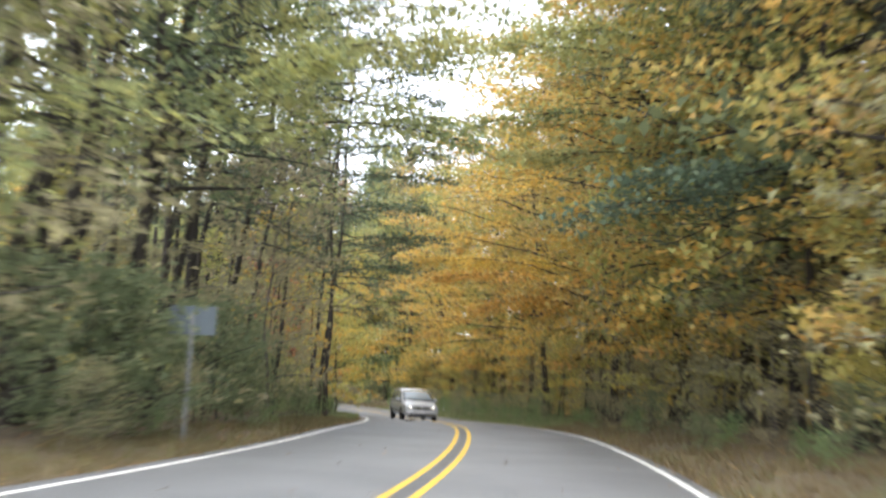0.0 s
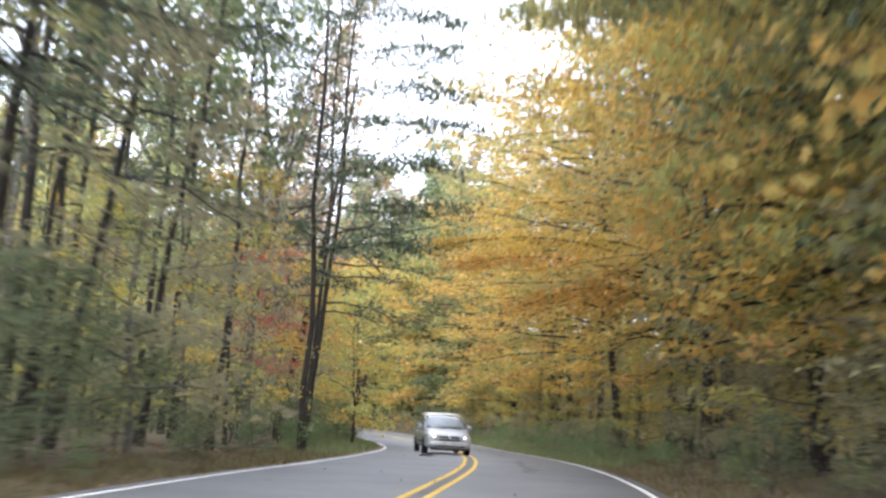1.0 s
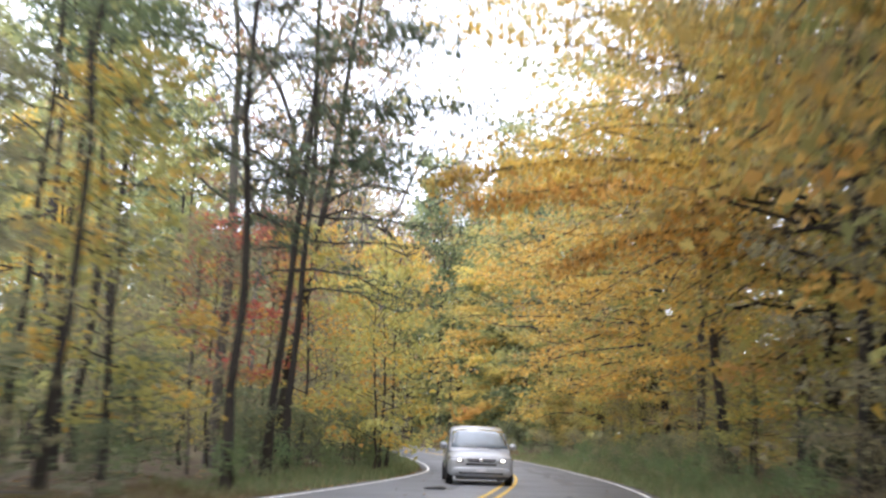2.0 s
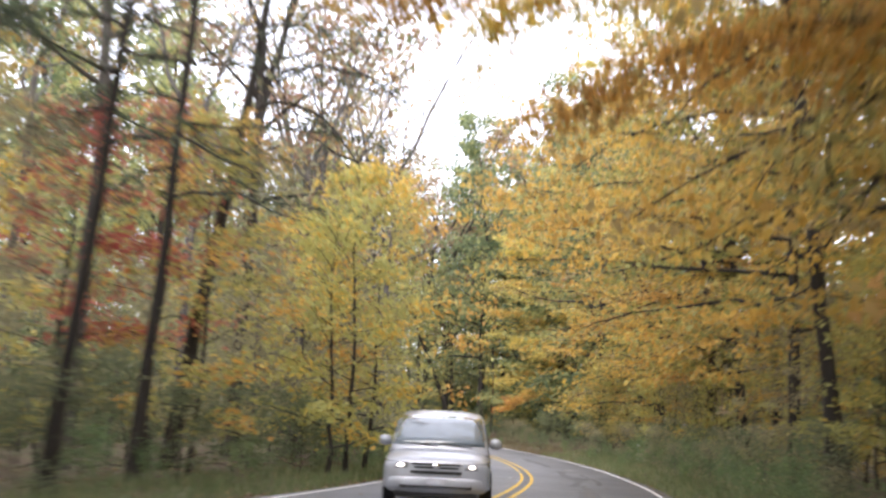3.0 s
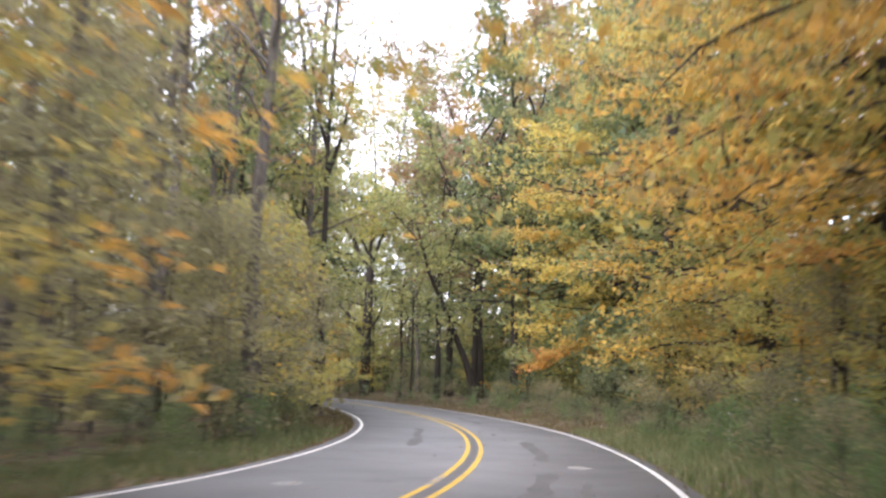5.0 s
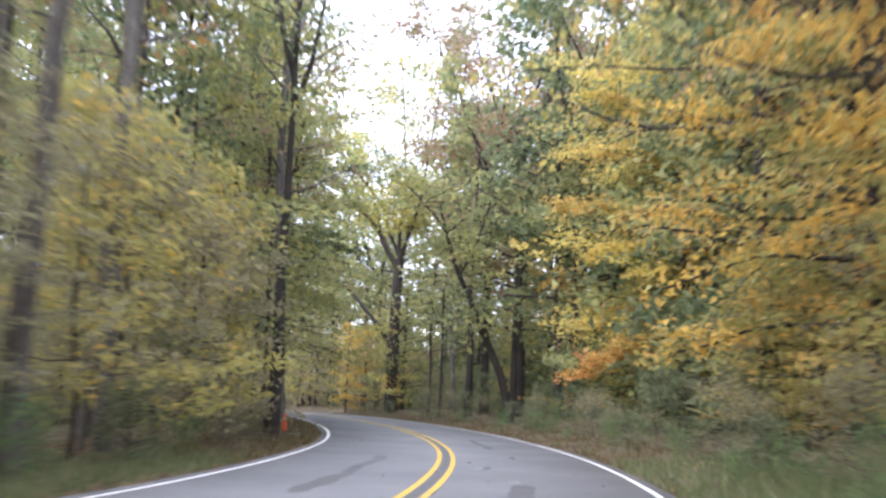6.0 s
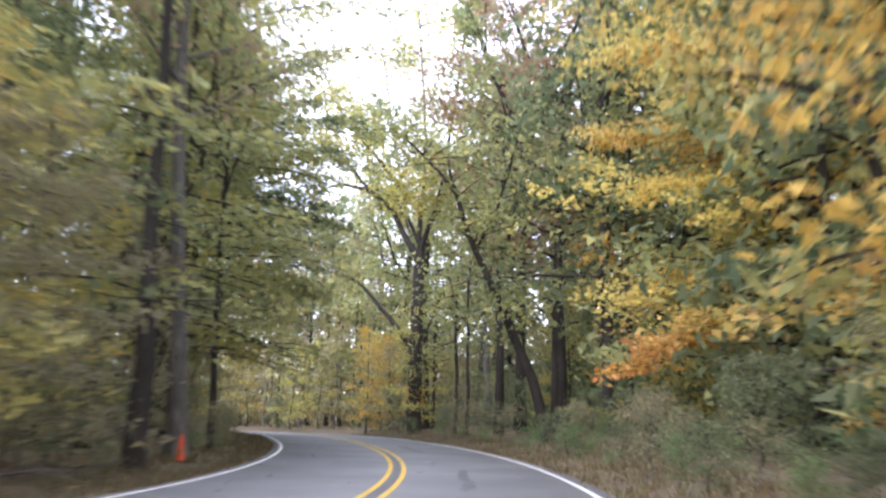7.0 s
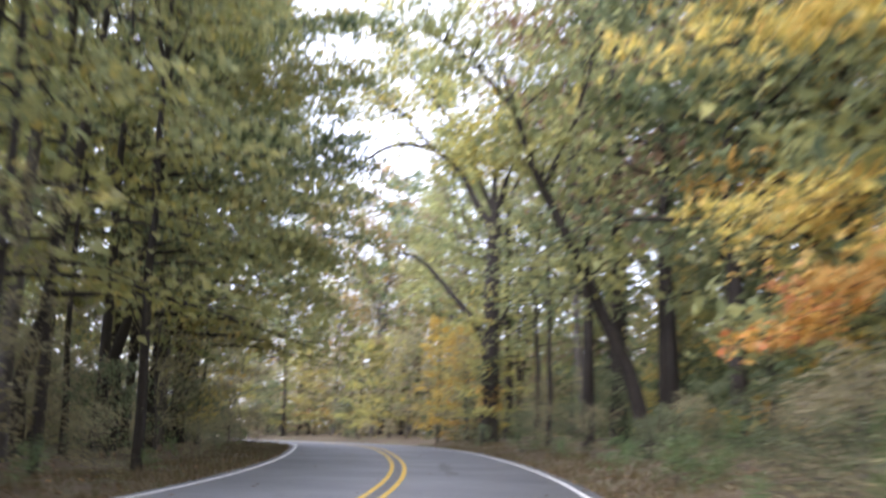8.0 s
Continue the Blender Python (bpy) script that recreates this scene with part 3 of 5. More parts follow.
# left of the road
belt(-6, 42, -10.5, -8, "PSP", 8.0)
belt(20, 62, -16, -12, "BSBP", 8.5)
belt(46, 64, -13, -9, "SYS", 5.0)
belt(64, 80, -13, -9.5, "SBn", 5.5)
belt(80, 108, -12.5, -9.5, "BRBn", 6.0)
belt(108, 124, -11, -8.8, "SBS", 5.0)
belt(124, 168, -11.5, -9.2, "SSBS", 5.0)
belt(168, 225, -13, -8.5, "LhLA", 7.0, (0.6, 0.75))
belt(45, 110, -21, -15, "Bnin", 9.0)
for x, y, kind, scale in ((-60, 168, "i", 0.8), (-66, 164, "a", 0.75), (-56, 176, "i", 0.8), (-63, 176, "h", 0.8), (-70, 172, "i", 0.8), (-51, 172, "C", 0.75), (-48, 178, "i", 0.8), (-75, 168, "C", 0.75), (-66, 177, "a", 0.9), (-72, 180, "i", 0.88), (-61, 181, "h", 0.88), (-78, 183, "a", 0.88), (-69, 187, "i", 0.95), (-84, 186, "i", 0.9), (-57, 187, "h", 0.9), (-75, 175, "h", 0.8)):
    if abs(by_road(x, y)[1][0]) > 7:
        plant(KINDS[kind], x, y, 30.0 * (x + y), scale)
belt(52, 92, -27, -21, "oioa", 5.0, (0.55, 0.75))
belt(8, 52, -26, -18, "iahi", 6.0, (0.4, 0.6))
belt(110, 200, -21, -15, "hiii", 6.5)
belt(95, 200, -34, -25, "hiha", 9.0, (1.0, 1.2))
belt(118, 152, 12.5, 16, "oiho", 3.6, (0.7, 0.85))
belt(126, 166, 17, 20, "lnl", 2.8, (1.0, 1.4))
# woods that close the view beyond the bend
for k in range(60):
    x, y = -62 - 6.2 * (k % 10) + planter.uniform(-2, 2), 158 + 9 * (k // 10) + 1.2 * (k % 10) + planter.uniform(-2, 2)
    s_, off_, _ = by_road(x, y)
    if abs(off_[0]) > 7.5 and off_[0] < 22:
        plant(KINDS["iCBiCiBC"[k % 8]], x, y, k * 47.0, planter.uniform(0.55, 0.78))
for k in range(28):
    x, y = -64 + 8 * (k % 7) + planter.uniform(-2.5, 2.5), 166 + 8.5 * (k // 7) + planter.uniform(-2.5, 2.5)
    s_, off_, _ = by_road(x, y)
    if abs(off_[0]) > 13 and off_[0] < 24:
        plant(KINDS["iClCinl"[k % 7]], x, y, k * 61.0, planter.uniform(0.58, 0.76) if k % 7 not in (2, 5, 6) else planter.uniform(1.0, 1.4))
# understory
belt(12, 62, 7.2, 9.2, "wnnwl", 3.2, (0.75, 1.05))
belt(62, 116, 7.0, 9.0, "bwlnbw", 3.3, (0.5, 0.75))
belt(112, 140, 7.4, 9.2, "bbkb", 2.4, (0.6, 0.95))
belt(110, 140, 5.3, 7.2, "bkkw", 1.6, (0.35, 0.6))
belt(114, 142, 11.0, 13.5, "hhi", 3.0, (0.75, 0.95))
belt(72, 100, 5.6, 7.4, "k", 1.3, (0.45, 0.95))
belt(62, 116, 8.2, 10.4, "lgnl", 2.6, (0.6, 0.9))
belt(24, 62, 8.2, 10.6, "nlgn", 2.8, (0.65, 0.95))
belt(152, 160, 6.8, 9, "bww", 4.0)
belt(167, 205, 6.0, 8.5, "lbnl", 2.6)
belt(172, 208, 8.0, 11.0, "iCBi", 4.2, (0.55, 0.72))
belt(160, 200, -9.0, -6.2, "lbnb", 3.0)
belt(24, 110, 11, 14, "nlw", 6)
belt(110, 170, 11, 14, "llb", 7.0)
belt(5, 46, -7.8, -6.1, "bbnb", 2.6, (0.95, 1.4))
belt(46, 84, -9, -7.0, "nbgb", 3.4)
belt(84, 100, -9, -7.0, "nbnw", 3.0)
belt(86, 100, -11, -9.5, "n", 4.0, (1.5, 1.8))
belt(97, 126, -8.2, -6.6, "nnwl", 2.4)
belt(124, 180, -9.0, -7.2, "bnw", 5.0)
belt(108, 121, -8.4, -7.2, "lnb", 2.2, (1.0, 1.35))
belt(20, 60, -15, -10.5, "nbnl", 4.6)
belt(60, 120, -15, -10.5, "nnlb", 4.6)
belt(120, 180, -14, -11, "lnb", 6.5)
belt(58, 108, 5.1, 6.8, "kkkwk", 1.4, (0.3, 0.8))
belt(10, 58, 5.4, 7.0, "kwkb", 2.0, (0.35, 0.6))
belt(105, 165, -7.2, -5.4, "wkw", 2.4, (0.35, 0.6))
belt(10, 55, -7.2, -5.6, "kwb", 3.0, (0.35, 0.6))
belt(122, 165, 5.2, 7.0, "wkb", 2.4, (0.4, 0.7))
belt(55, 105, -7.0, -5.4, "kkb", 2.4, (0.5, 0.9))
belt(66, 108, 5.8, 7.4, "kbw", 2.4, (0.4, 0.7))
# trees that stand out
HERO = [
    # kind, x, y, turn, scale, tilt, tilt towards
    ("Q", 6.45, 78.2, 0, 1.0, 0, 0), ("W", 10.2, 64.5, 190, 0.85, 0, 0), ("h", -29.0, 158.0, 0, 1.0, 0, 0), ("C", -33.5, 163.0, 0, 1.0, 0, 0), ("i", -41.0, 169.0, 0, 0.98, 0, 0), ("C", -30.5, 168.0, 60, 1.05, 0, 0), ("G", -3.4, 114.6, 100, 0.9, 0, 0), ("G", 2.6, 96.5, 300, 0.85, 0, 0),
    ("S", -6.0, 33.0, 10, 1.2, 5, 0), ("P", -6.4, 30.0, 10, 0.95, 4, 0), ("Y", -4.4, 61.0, 8, 1.0, 2, 0), ("P", 16.5, 33.0, 40, 0.95, 0, 0),
    ("S", -4.5, 51.5, 0, 0.9, 2, 0), ("S", -5.5, 42.7, 80, 1.05, 5, 10), ("S", -4.6, 47.0, 150, 0.95, 6, 10), ("P", -7.5, 45.0, 30, 1.0, 3, 0),
    ("Y", -5.6, 65.0, 8, 1.0, 0, 0), ("b", -0.4, 27.4, 0, 1.1, 0, 0), ("b", -1.5, 27.1, 90, 1.25, 0, 0), ("b", 0.5, 29.8, 40, 0.95, 0, 0), ("b", -0.6, 30.6, 140, 1.2, 0, 0), ("Y", -9.6, 57.0, 8, 1.0, 0, 0), ("T", 7.4, 72.4, 195, 1.0, 6, 195), ("r", -9.4, 67.4, 30, 0.9, 0, 0), ("r", -8.6, 70.0, 130, 0.95, 0, 0), ("H", -36.0, 166.0, 0, 1.05, 0, 0), ("B", -14.0, 98.0, 0, 1.05, 0, 0), ("B", -17.0, 103.0, 80, 1.0, 0, 0),
    ("g", -6.9, 78.0, 0, 1.15, 0, 0), ("g", -7.8, 81.5, 90, 1.25, 0, 0), ("l", -6.2, 75.0, 50, 1.1, 0, 0),
    ("H", -20.5, 144.5, 10, 1.22, 0, 0), ("R", -17.0, 147.0, 60, 1.2, 0, 0), ("H", -14.6, 140.5, 100, 1.25, 0, 0), ("h", -12.0, 147.0, 0, 1.25, 0, 0), ("L", -46.0, 165.5, 0, 1.1, 0, 0), ("C", -43.0, 172.0, 0, 1.05, 0, 0), ("L", -50.5, 170.0, 90, 1.05, 0, 0), ("C", -38.0, 160.5, 40, 1.0, 0, 0), ("R", -28.0, 149.5, 60, 1.12, 0, 0), ("C", -25.0, 120.0, 20, 1.05, 0, 0), ("C", -26.5, 112.5, 110, 1.0, 0, 0), ("C", -20.0, 101.0, 200, 1.0, 0, 0), ("o", -49.6, 163.2, 60, 0.36, 0, 0), ("o", -48.4, 164.4, 160, 0.32, 0, 0),
]
for kind, s, off, scale, tilt in (("L", 19, -9.0, 0.8, 5), ("L", 24.5, -8.8, 0.78, 5), ("Z", 20, -9.8, 0.85, 0), ("L", 151, -9.6, 0.8, 3), ("L", 160, -9.2, 0.8, 3), ("L", 168, -9.0, 0.8, 2), ("P", 30, -10.5, 1.25, 5), ("P", 33, -11.5, 1.2, 6), ("S", 29, -9.2, 1.3, 6), ("S", 27, -8.8, 1.45, 7), ("S", 31, -8.6, 1.5, 7), ("S", 24, -8.2, 1.4, 7), ("S", 24, -9.8, 1.35, 5), ("A", 26, 10, 0.95, 2), ("X", 133, -9.6, 1.0, 5), ("X", 140, -10.0, 1.05, 6), ("X", 147, -9.6, 1.1, 7), ("X", 155, -9.6, 1.1, 7), ("B", 88, -9.2, 0.9, 0), ("B", 95, -9.8, 1.0, 0), ("B", 101, -9.2, 0.95, 0), ("L", 140, -13.0, 1.0, 2), ("L", 150, -12.4, 1.0, 3), ("L", 157, -11.6, 1.0, 3), ("X", 163, -9.4, 1.15, 7), ("W", 33, 10.0, 0.95, 6), ("V", 65, 8.6, 1.05, 3), ("V", 91, 9.2, 1.05, 3), ("W", 41, 10.0, 0.9, 4), ("W", 49, 9.4, 0.95, 5), ("Y", 35, -8.6, 1.05, 6), ("Y", 42, -8.6, 1.05, 6), ("V", 45, 9.8, 0.95, 3), ("L", 34, 8.6, 0.8, 5), ("L", 46, 8.4, 0.85, 5), ("Y", 29, 8.4, 0.95, 3), ("H", 39, 9.6, 0.85, 3), ("X", 122, -10.5, 1.0, 3)):
    x, y, _, h = road_at(s, off)
    turn = math.degrees(h) + (180 if off > 0 else 0)
    HERO.append((kind, x, y, turn, scale, tilt, turn))
for kind, x, y, turn, scale, tilt, to in HERO:
    if abs(by_road(x, y)[1][0]) < 5.5:
        continue
    made = plant(KINDS[kind], x, y, turn, scale)
    if tilt:
        a = radians(to)
        spin = Matrix.Rotation(radians(tilt), 4, Vector((-math.sin(a), math.cos(a), 0)))
        made.matrix_basis = Matrix.Translation(made.location) @ spin @ Matrix.Translation(-made.location) @ made.matrix_basis

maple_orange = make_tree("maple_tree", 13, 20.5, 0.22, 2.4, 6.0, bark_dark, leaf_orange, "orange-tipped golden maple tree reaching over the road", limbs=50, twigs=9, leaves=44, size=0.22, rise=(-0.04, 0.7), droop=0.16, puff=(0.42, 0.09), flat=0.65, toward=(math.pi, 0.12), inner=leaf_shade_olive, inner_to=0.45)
maple_orange.matrix_basis = pose(-11.4, 132.4, float(ground_z(-11.4, 132.4)[0]))


def bough(root, tip, leaf, parent, seed, twigs=16, leaves=60, size=0.2, reach=1.5, arch=0.35, radius=0.04, label="low bough with layered sprays of leaves"):
    """A long bough with flat fans of leaves on both sides, as a part of a tree."""
    rng = np.random.default_rng(seed)
    root, tip = np.array(root, float), np.array(tip, float)
    u = np.linspace(0, 1, 9)
    main = root + u[:, None] * (tip - root) + np.cumsum(rng.normal(0, 0.05, (9, 3)), 0) * (u[:, None] > 0)
    main[:, 2] += arch * np.sin(u * math.pi)
    az = math.atan2(*(tip - root)[1::-1])
    wood, centres = [(main, np.linspace(radius, 0.008, 9))], []
    for k in range(twigs):
        w = 0.22 + 0.78 * (k + rng.random()) / twigs
        tw = limb(along(main, w), az + (1 if k % 2 else -1) * rng.uniform(0.25, 1.1) * (1.2 - w), rng.normal(0.0, 0.22), reach * rng.uniform(0.5, 1.25) * (1.15 - 0.6 * w), rng, 0.2, 5)
        wood.append((tw, np.linspace(0.012, 0.004, 5)))
        n = int(leaves * rng.uniform(0.6, 1.4))
        v = rng.uniform(0.05, 1.1, n)
        c = np.stack([np.interp(v, np.linspace(0, 1, 5), tw[:, q]) for q in range(3)], -1)
        c += rng.normal(0, 1, (n, 3)) * np.array([0.24, 0.24, 0.13])
        centres.append(c)
    v, f = leaf_quads(np.concatenate(centres), size, rng, 0.45)
    branch = part_mesh("bough", mesh_of("bough", *tubes(wood, 5), bark_dark, True), parent, label)
    tagged(part_mesh("leaf_spray", mesh_of("leaf_spray", v, f, leaf), branch), kind="stuff")
    return branch


for k, (root, tip, leaf, count) in enumerate((
    ((-0.6, 0.0, 3.6), (-4.6, -3.3, 2.0), leaf_pink, 16), ((-0.4, -0.3, 3.6), (-3.2, -4.3, 2.7), leaf_orange, 12), ((-0.4, 0.2, 5.6), (-5.0, -1.6, 4.5), leaf_orange, 16),
    ((-0.3, 0.1, 8.6), (-6.6, -0.6, 10.2), leaf_orange, 24), ((-0.2, 0.0, 11.0), (-5.2, -2.6, 12.2), leaf_orange, 20), ((-0.2, 0.0, 13.0), (-5.0, -1.4, 15.0), leaf_orange, 18), ((-0.2, 0.0, 6.6), (-3.6, -4.0, 7.6), leaf_orange, 16))):
    bough(root, tip, leaf, maple_orange, 71 + k, count, 56, 0.19, 1.9, 0.5)


def stem_tree(name, label, rows, sprays, leaf, seed, count, size, puff, bark=bark_dark, group="woodland trees"):
    """A tree drawn limb by limb. rows: (points, first radius, last radius); sprays: which limbs bear leaves, along their outer part."""
    rng = np.random.default_rng(seed)
    ob = tagged(new(name), label, "tree", group)
    wood, fine, centres = [], [], []
    for k, (pts, r0, r1) in enumerate(rows):
        pts = np.array(pts, float)
        u = np.linspace(0, 1, 3 * len(pts))
        smooth = np.array([along(pts, v) for v in u])
        smooth[1:-1] = (smooth[:-2] + smooth[1:-1] * 2 + smooth[2:]) / 4
        wood.append((smooth + rng.normal(0, 0.03, smooth.shape) * (u[:, None] > 0), np.linspace(r0, r1, len(u))))
        if k in sprays:
            for q in range(sprays[k]):
                w = rng.uniform(0.32, 1.0)
                tw = limb(along(smooth, w), rng.uniform(0, 6.28), rng.uniform(-0.1, 0.9), rng.uniform(1.2, 3.0), rng, 0.12, 5, 0.12)
                fine.append((tw, np.linspace(0.035, 0.006, 5)))
                n = int(count * rng.uniform(0.4, 1.5))
                v = rng.uniform(0.2, 1.1, n)
                c = np.stack([np.interp(v, np.linspace(0, 1, 5), tw[:, i]) for i in range(3)], -1)
                centres.append(c + rng.normal(0, 1, (n, 3)) * np.array([puff, puff, puff * 0.55]))
    part_mesh("trunk", mesh_of("trunk", *tubes(wood[:1], 12), bark, True), ob)
    for w in wood[1:]:
        part_mesh("limb", mesh_of("limb", *tubes([w], 8), bark, True), ob)
    tagged(part_mesh("twig_spray", mesh_of("twig_spray", *tubes(fine, 4), bark), ob), kind="stuff")
    tagged(part_mesh("crown", mesh_of("crown", *leaf_quads(np.concatenate(centres), size, rng, 0.4), leaf), ob), kind="stuff")
    return ob


def stand(ob, x, y):
    ob.matrix_basis = pose(x, y, float(ground_z(x, y)[0]))
    return ob


# the old forked tree where the road bends
old_tree = stand(stem_tree("oak_tree", "old dark oak with spreading forked limbs beside the bend", [
    ([(0, 0, -0.4), (0, 0, 0.6), (0.1, 0, 5), (0.1, 0, 9.5), (0.2, 0, 12.0)], 0.52, 0.35),
    ([(0.15, 0, 11.2), (-1.0, -0.2, 13.2), (-2.2, -0.4, 15.2), (-4.2, -0.8, 16.6), (-6.6, -1.0, 16.9), (-8.2, -1.4, 16.0)], 0.24, 0.06),
    ([(0.2, 0, 11.6), (0.0, 0.2, 14.0), (0.3, 0.4, 18.5), (-0.6, 0.5, 29.0)], 0.20, 0.04),
    ([(0.2, 0, 11.6), (1.0, -0.3, 13.6), (2.0, -0.4, 15.6), (2.8, -0.5, 20.5), (4.2, -0.5, 29.5)], 0.19, 0.04),
    ([(0.0, 0.1, 12.4), (-1.2, 0.2, 15.0), (-2.0, 0.4, 18.0), (-4.0, 0.4, 28.0)], 0.14, 0.03),
    ([(0.1, 0, 4.8), (-1.6, 0.3, 6.8), (-3.6, 0.4, 8.8), (-5.4, 0.5, 10.4), (-7.0, 0.4, 10.8)], 0.22, 0.07),
    ([(0.1, 0, 5.5), (1.3, -0.2, 7.0), (2.3, -0.2, 9.5)], 0.10, 0.03),
    ([(-1.5, 0.3, 16.2), (-4.2, 0.2, 19.4), (-7.0, 0.0, 22.5), (-9.0, -0.4, 27.5)], 0.15, 0.03),
    ([(-3.6, -0.7, 16.3), (-6.0, -0.8, 19.0), (-9.5, -1.2, 21.0)], 0.12, 0.03),
], {1: 6, 2: 50, 3: 50, 4: 42, 5: 1, 6: 3, 7: 40, 8: 30}, leaf_turning, 81, 60, 0.26, 0.6), -42.2, 158.0)
vine_rng = np.random.default_rng(9)
vine_a = vine_rng.uniform(0, 6.28, 420)
vine_z = vine_rng.uniform(0.9, 4.6, 420)
vine_c = np.stack([0.62 * np.cos(vine_a), 0.62 * np.sin(vine_a), vine_z], -1) + vine_rng.normal(0, 0.08, (420, 3))
part_mesh("vine", mesh_of("vine", *leaf_quads(vine_c[vine_z > 2.9], 0.2, vine_rng, 0.1), leaf_green), old_tree, "green vine leaves round the trunk")
part_mesh("vine", mesh_of("vine", *leaf_quads(vine_c[(vine_z < 2.9) & (vine_z > 1.6)], 0.2, vine_rng, 0.1), leaf_orange), old_tree, "orange vine leaves round the trunk")

# the bare leaning trunk at the wood's edge, and a maple whose long boughs cross above the road
stand(stem_tree("leaning_tree", "dark bare leaning trunk with thin drooping twigs", [
    ([(0, 0, -0.4), (0.55, 0.0, 3.0), (1.2, -0.1, 6.5), (1.85, -0.2, 10.0), (2.5, -0.5, 14.0), (3.1, -0.8, 18.0)], 0.21, 0.06),
    ([(1.75, -0.2, 9.4), (2.9, -0.4, 9.6), (4.3, -0.6, 8.9), (5.4, -0.8, 7.6)], 0.06, 0.015),
    ([(1.8, -0.2, 9.8), (3.2, -0.2, 10.6), (4.8, -0.2, 10.4), (6.2, -0.4, 9.4)], 0.06, 0.015),
    ([(2.3, -0.4, 12.6), (1.2, -0.6, 14.0), (0.2, -0.8, 16.0)], 0.06, 0.02),
], {1: 7, 2: 8, 3: 5}, leaf_thin, 84, 5, 0.2, 0.4), -8.9, 71.0)
over_maple = make_tree("maple_tree", 53, 17.0, 0.22, 5.0, 5.2, bark_dark, leaf_olive_gold, "golden maple with long boughs crossing above the road", limbs=36, twigs=8, leaves=40, size=0.22, rise=(0.1, 0.75), droop=0.18, puff=(0.45, 0.11), flat=0.6, inner=leaf_shade_amber)
stand(over_maple, 10.4, 58.6)
for k, (root, tip) in enumerate((((-0.2, 0.0, 5.4), (-9.0, 1.2, 6.6)), ((-0.2, 0.1, 6.0), (-10.2, 2.6, 7.6)), ((-0.2, 0.2, 4.6), (-6.8, 2.4, 5.2)), ((-0.1, 0.2, 6.6), (-8.2, 4.6, 7.4)))):
    bough(root, tip, leaf_gold, over_maple, 91 + k, 26, 46, 0.17, 1.8, 0.9, 0.06, "long bough with golden leaves above the road")

# a pine with long level boughs towards the road
long_pine = make_tree("pine_tree", 61, 24.0, 0.12, 6.0, 3.6, bark_dark, leaf_needle, "dark pine with long level boughs reaching towards the road", limbs=40, twigs=9, leaves=17, size=0.20, rise=(0.0, 0.5), droop=0.1, shape="vase", puff=(0.26, 0.09), flat=0.45, aspect=0.3, bend=0.1)
stand(long_pine, -3.0, 56.0)
for k, (high, out, side) in enumerate(((6.8, 3.6, -0.8), (8.2, 4.6, 0.6), (9.6, 4.2, -1.2), (11.0, 5.0, 0.2), (12.4, 4.4, 1.0), (13.8, 4.8, -0.6), (15.2, 4.2, 0.4), (16.6, 4.0, -0.4))):
    bough((0.1, 0, high), (out, side, high + 0.2), leaf_needle, long_pine, 181 + k, 18, 24, 0.18, 1.9, 0.3, 0.035, "long level pine bough with dark needles")

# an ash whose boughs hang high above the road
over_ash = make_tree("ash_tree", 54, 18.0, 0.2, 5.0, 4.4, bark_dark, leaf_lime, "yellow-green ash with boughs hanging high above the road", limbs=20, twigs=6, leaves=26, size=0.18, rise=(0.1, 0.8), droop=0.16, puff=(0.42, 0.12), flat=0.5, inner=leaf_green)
stand(over_ash, -2.6, 30.5)
for k, (root, tip) in enumerate((((0.2, 0.0, 6.6), (7.2, -1.2, 8.4)), ((0.2, 0.1, 7.6), (6.6, 2.2, 9.6)), ((0.2, 0.0, 6.0), (4.6, -3.0, 7.8)), ((0.1, 0.0, 8.4), (5.0, 0.6, 11.2)), ((0.1, 0.0, 8.0), (8.0, 0.6, 10.2)), ((0.1, 0.1, 6.2), (7.4, 3.4, 7.6)), ((0.1, 0.1, 6.8), (6.4, 5.0, 8.6)))):
    bough(root, tip, leaf_lime, over_ash, 101 + k, 20, 40, 0.17, 1.9, 0.7, 0.06, "long bough with yellow-green leaves above the road")

for k, (s_at, high) in enumerate(((145.0, 0.0), (153.0, 0.6), (161.0, 0.3))):
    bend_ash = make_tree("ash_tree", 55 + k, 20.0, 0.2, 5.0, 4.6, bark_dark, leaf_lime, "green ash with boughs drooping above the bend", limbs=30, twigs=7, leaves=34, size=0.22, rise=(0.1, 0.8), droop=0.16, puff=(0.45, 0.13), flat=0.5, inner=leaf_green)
    spot = road_at(s_at, -9.0)
    stand(bend_ash, spot[0], spot[1])
    bend_ash.rotation_euler = (0, 0, spot[3])
    for q, (rise_from, out, side, rise_to) in enumerate(((6.0, 6.4, -1.0, 6.2), (8.0, 7.6, 1.2, 9.4), (10.0, 7.2, -1.6, 12.4), (11.5, 8.0, 0.6, 14.6), (13.0, 6.6, -0.6, 17.0), (9.0, 6.6, 2.6, 11.0))):
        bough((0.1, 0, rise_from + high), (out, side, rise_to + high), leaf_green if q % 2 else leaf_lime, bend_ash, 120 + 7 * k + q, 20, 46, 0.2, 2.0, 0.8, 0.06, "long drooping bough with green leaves")

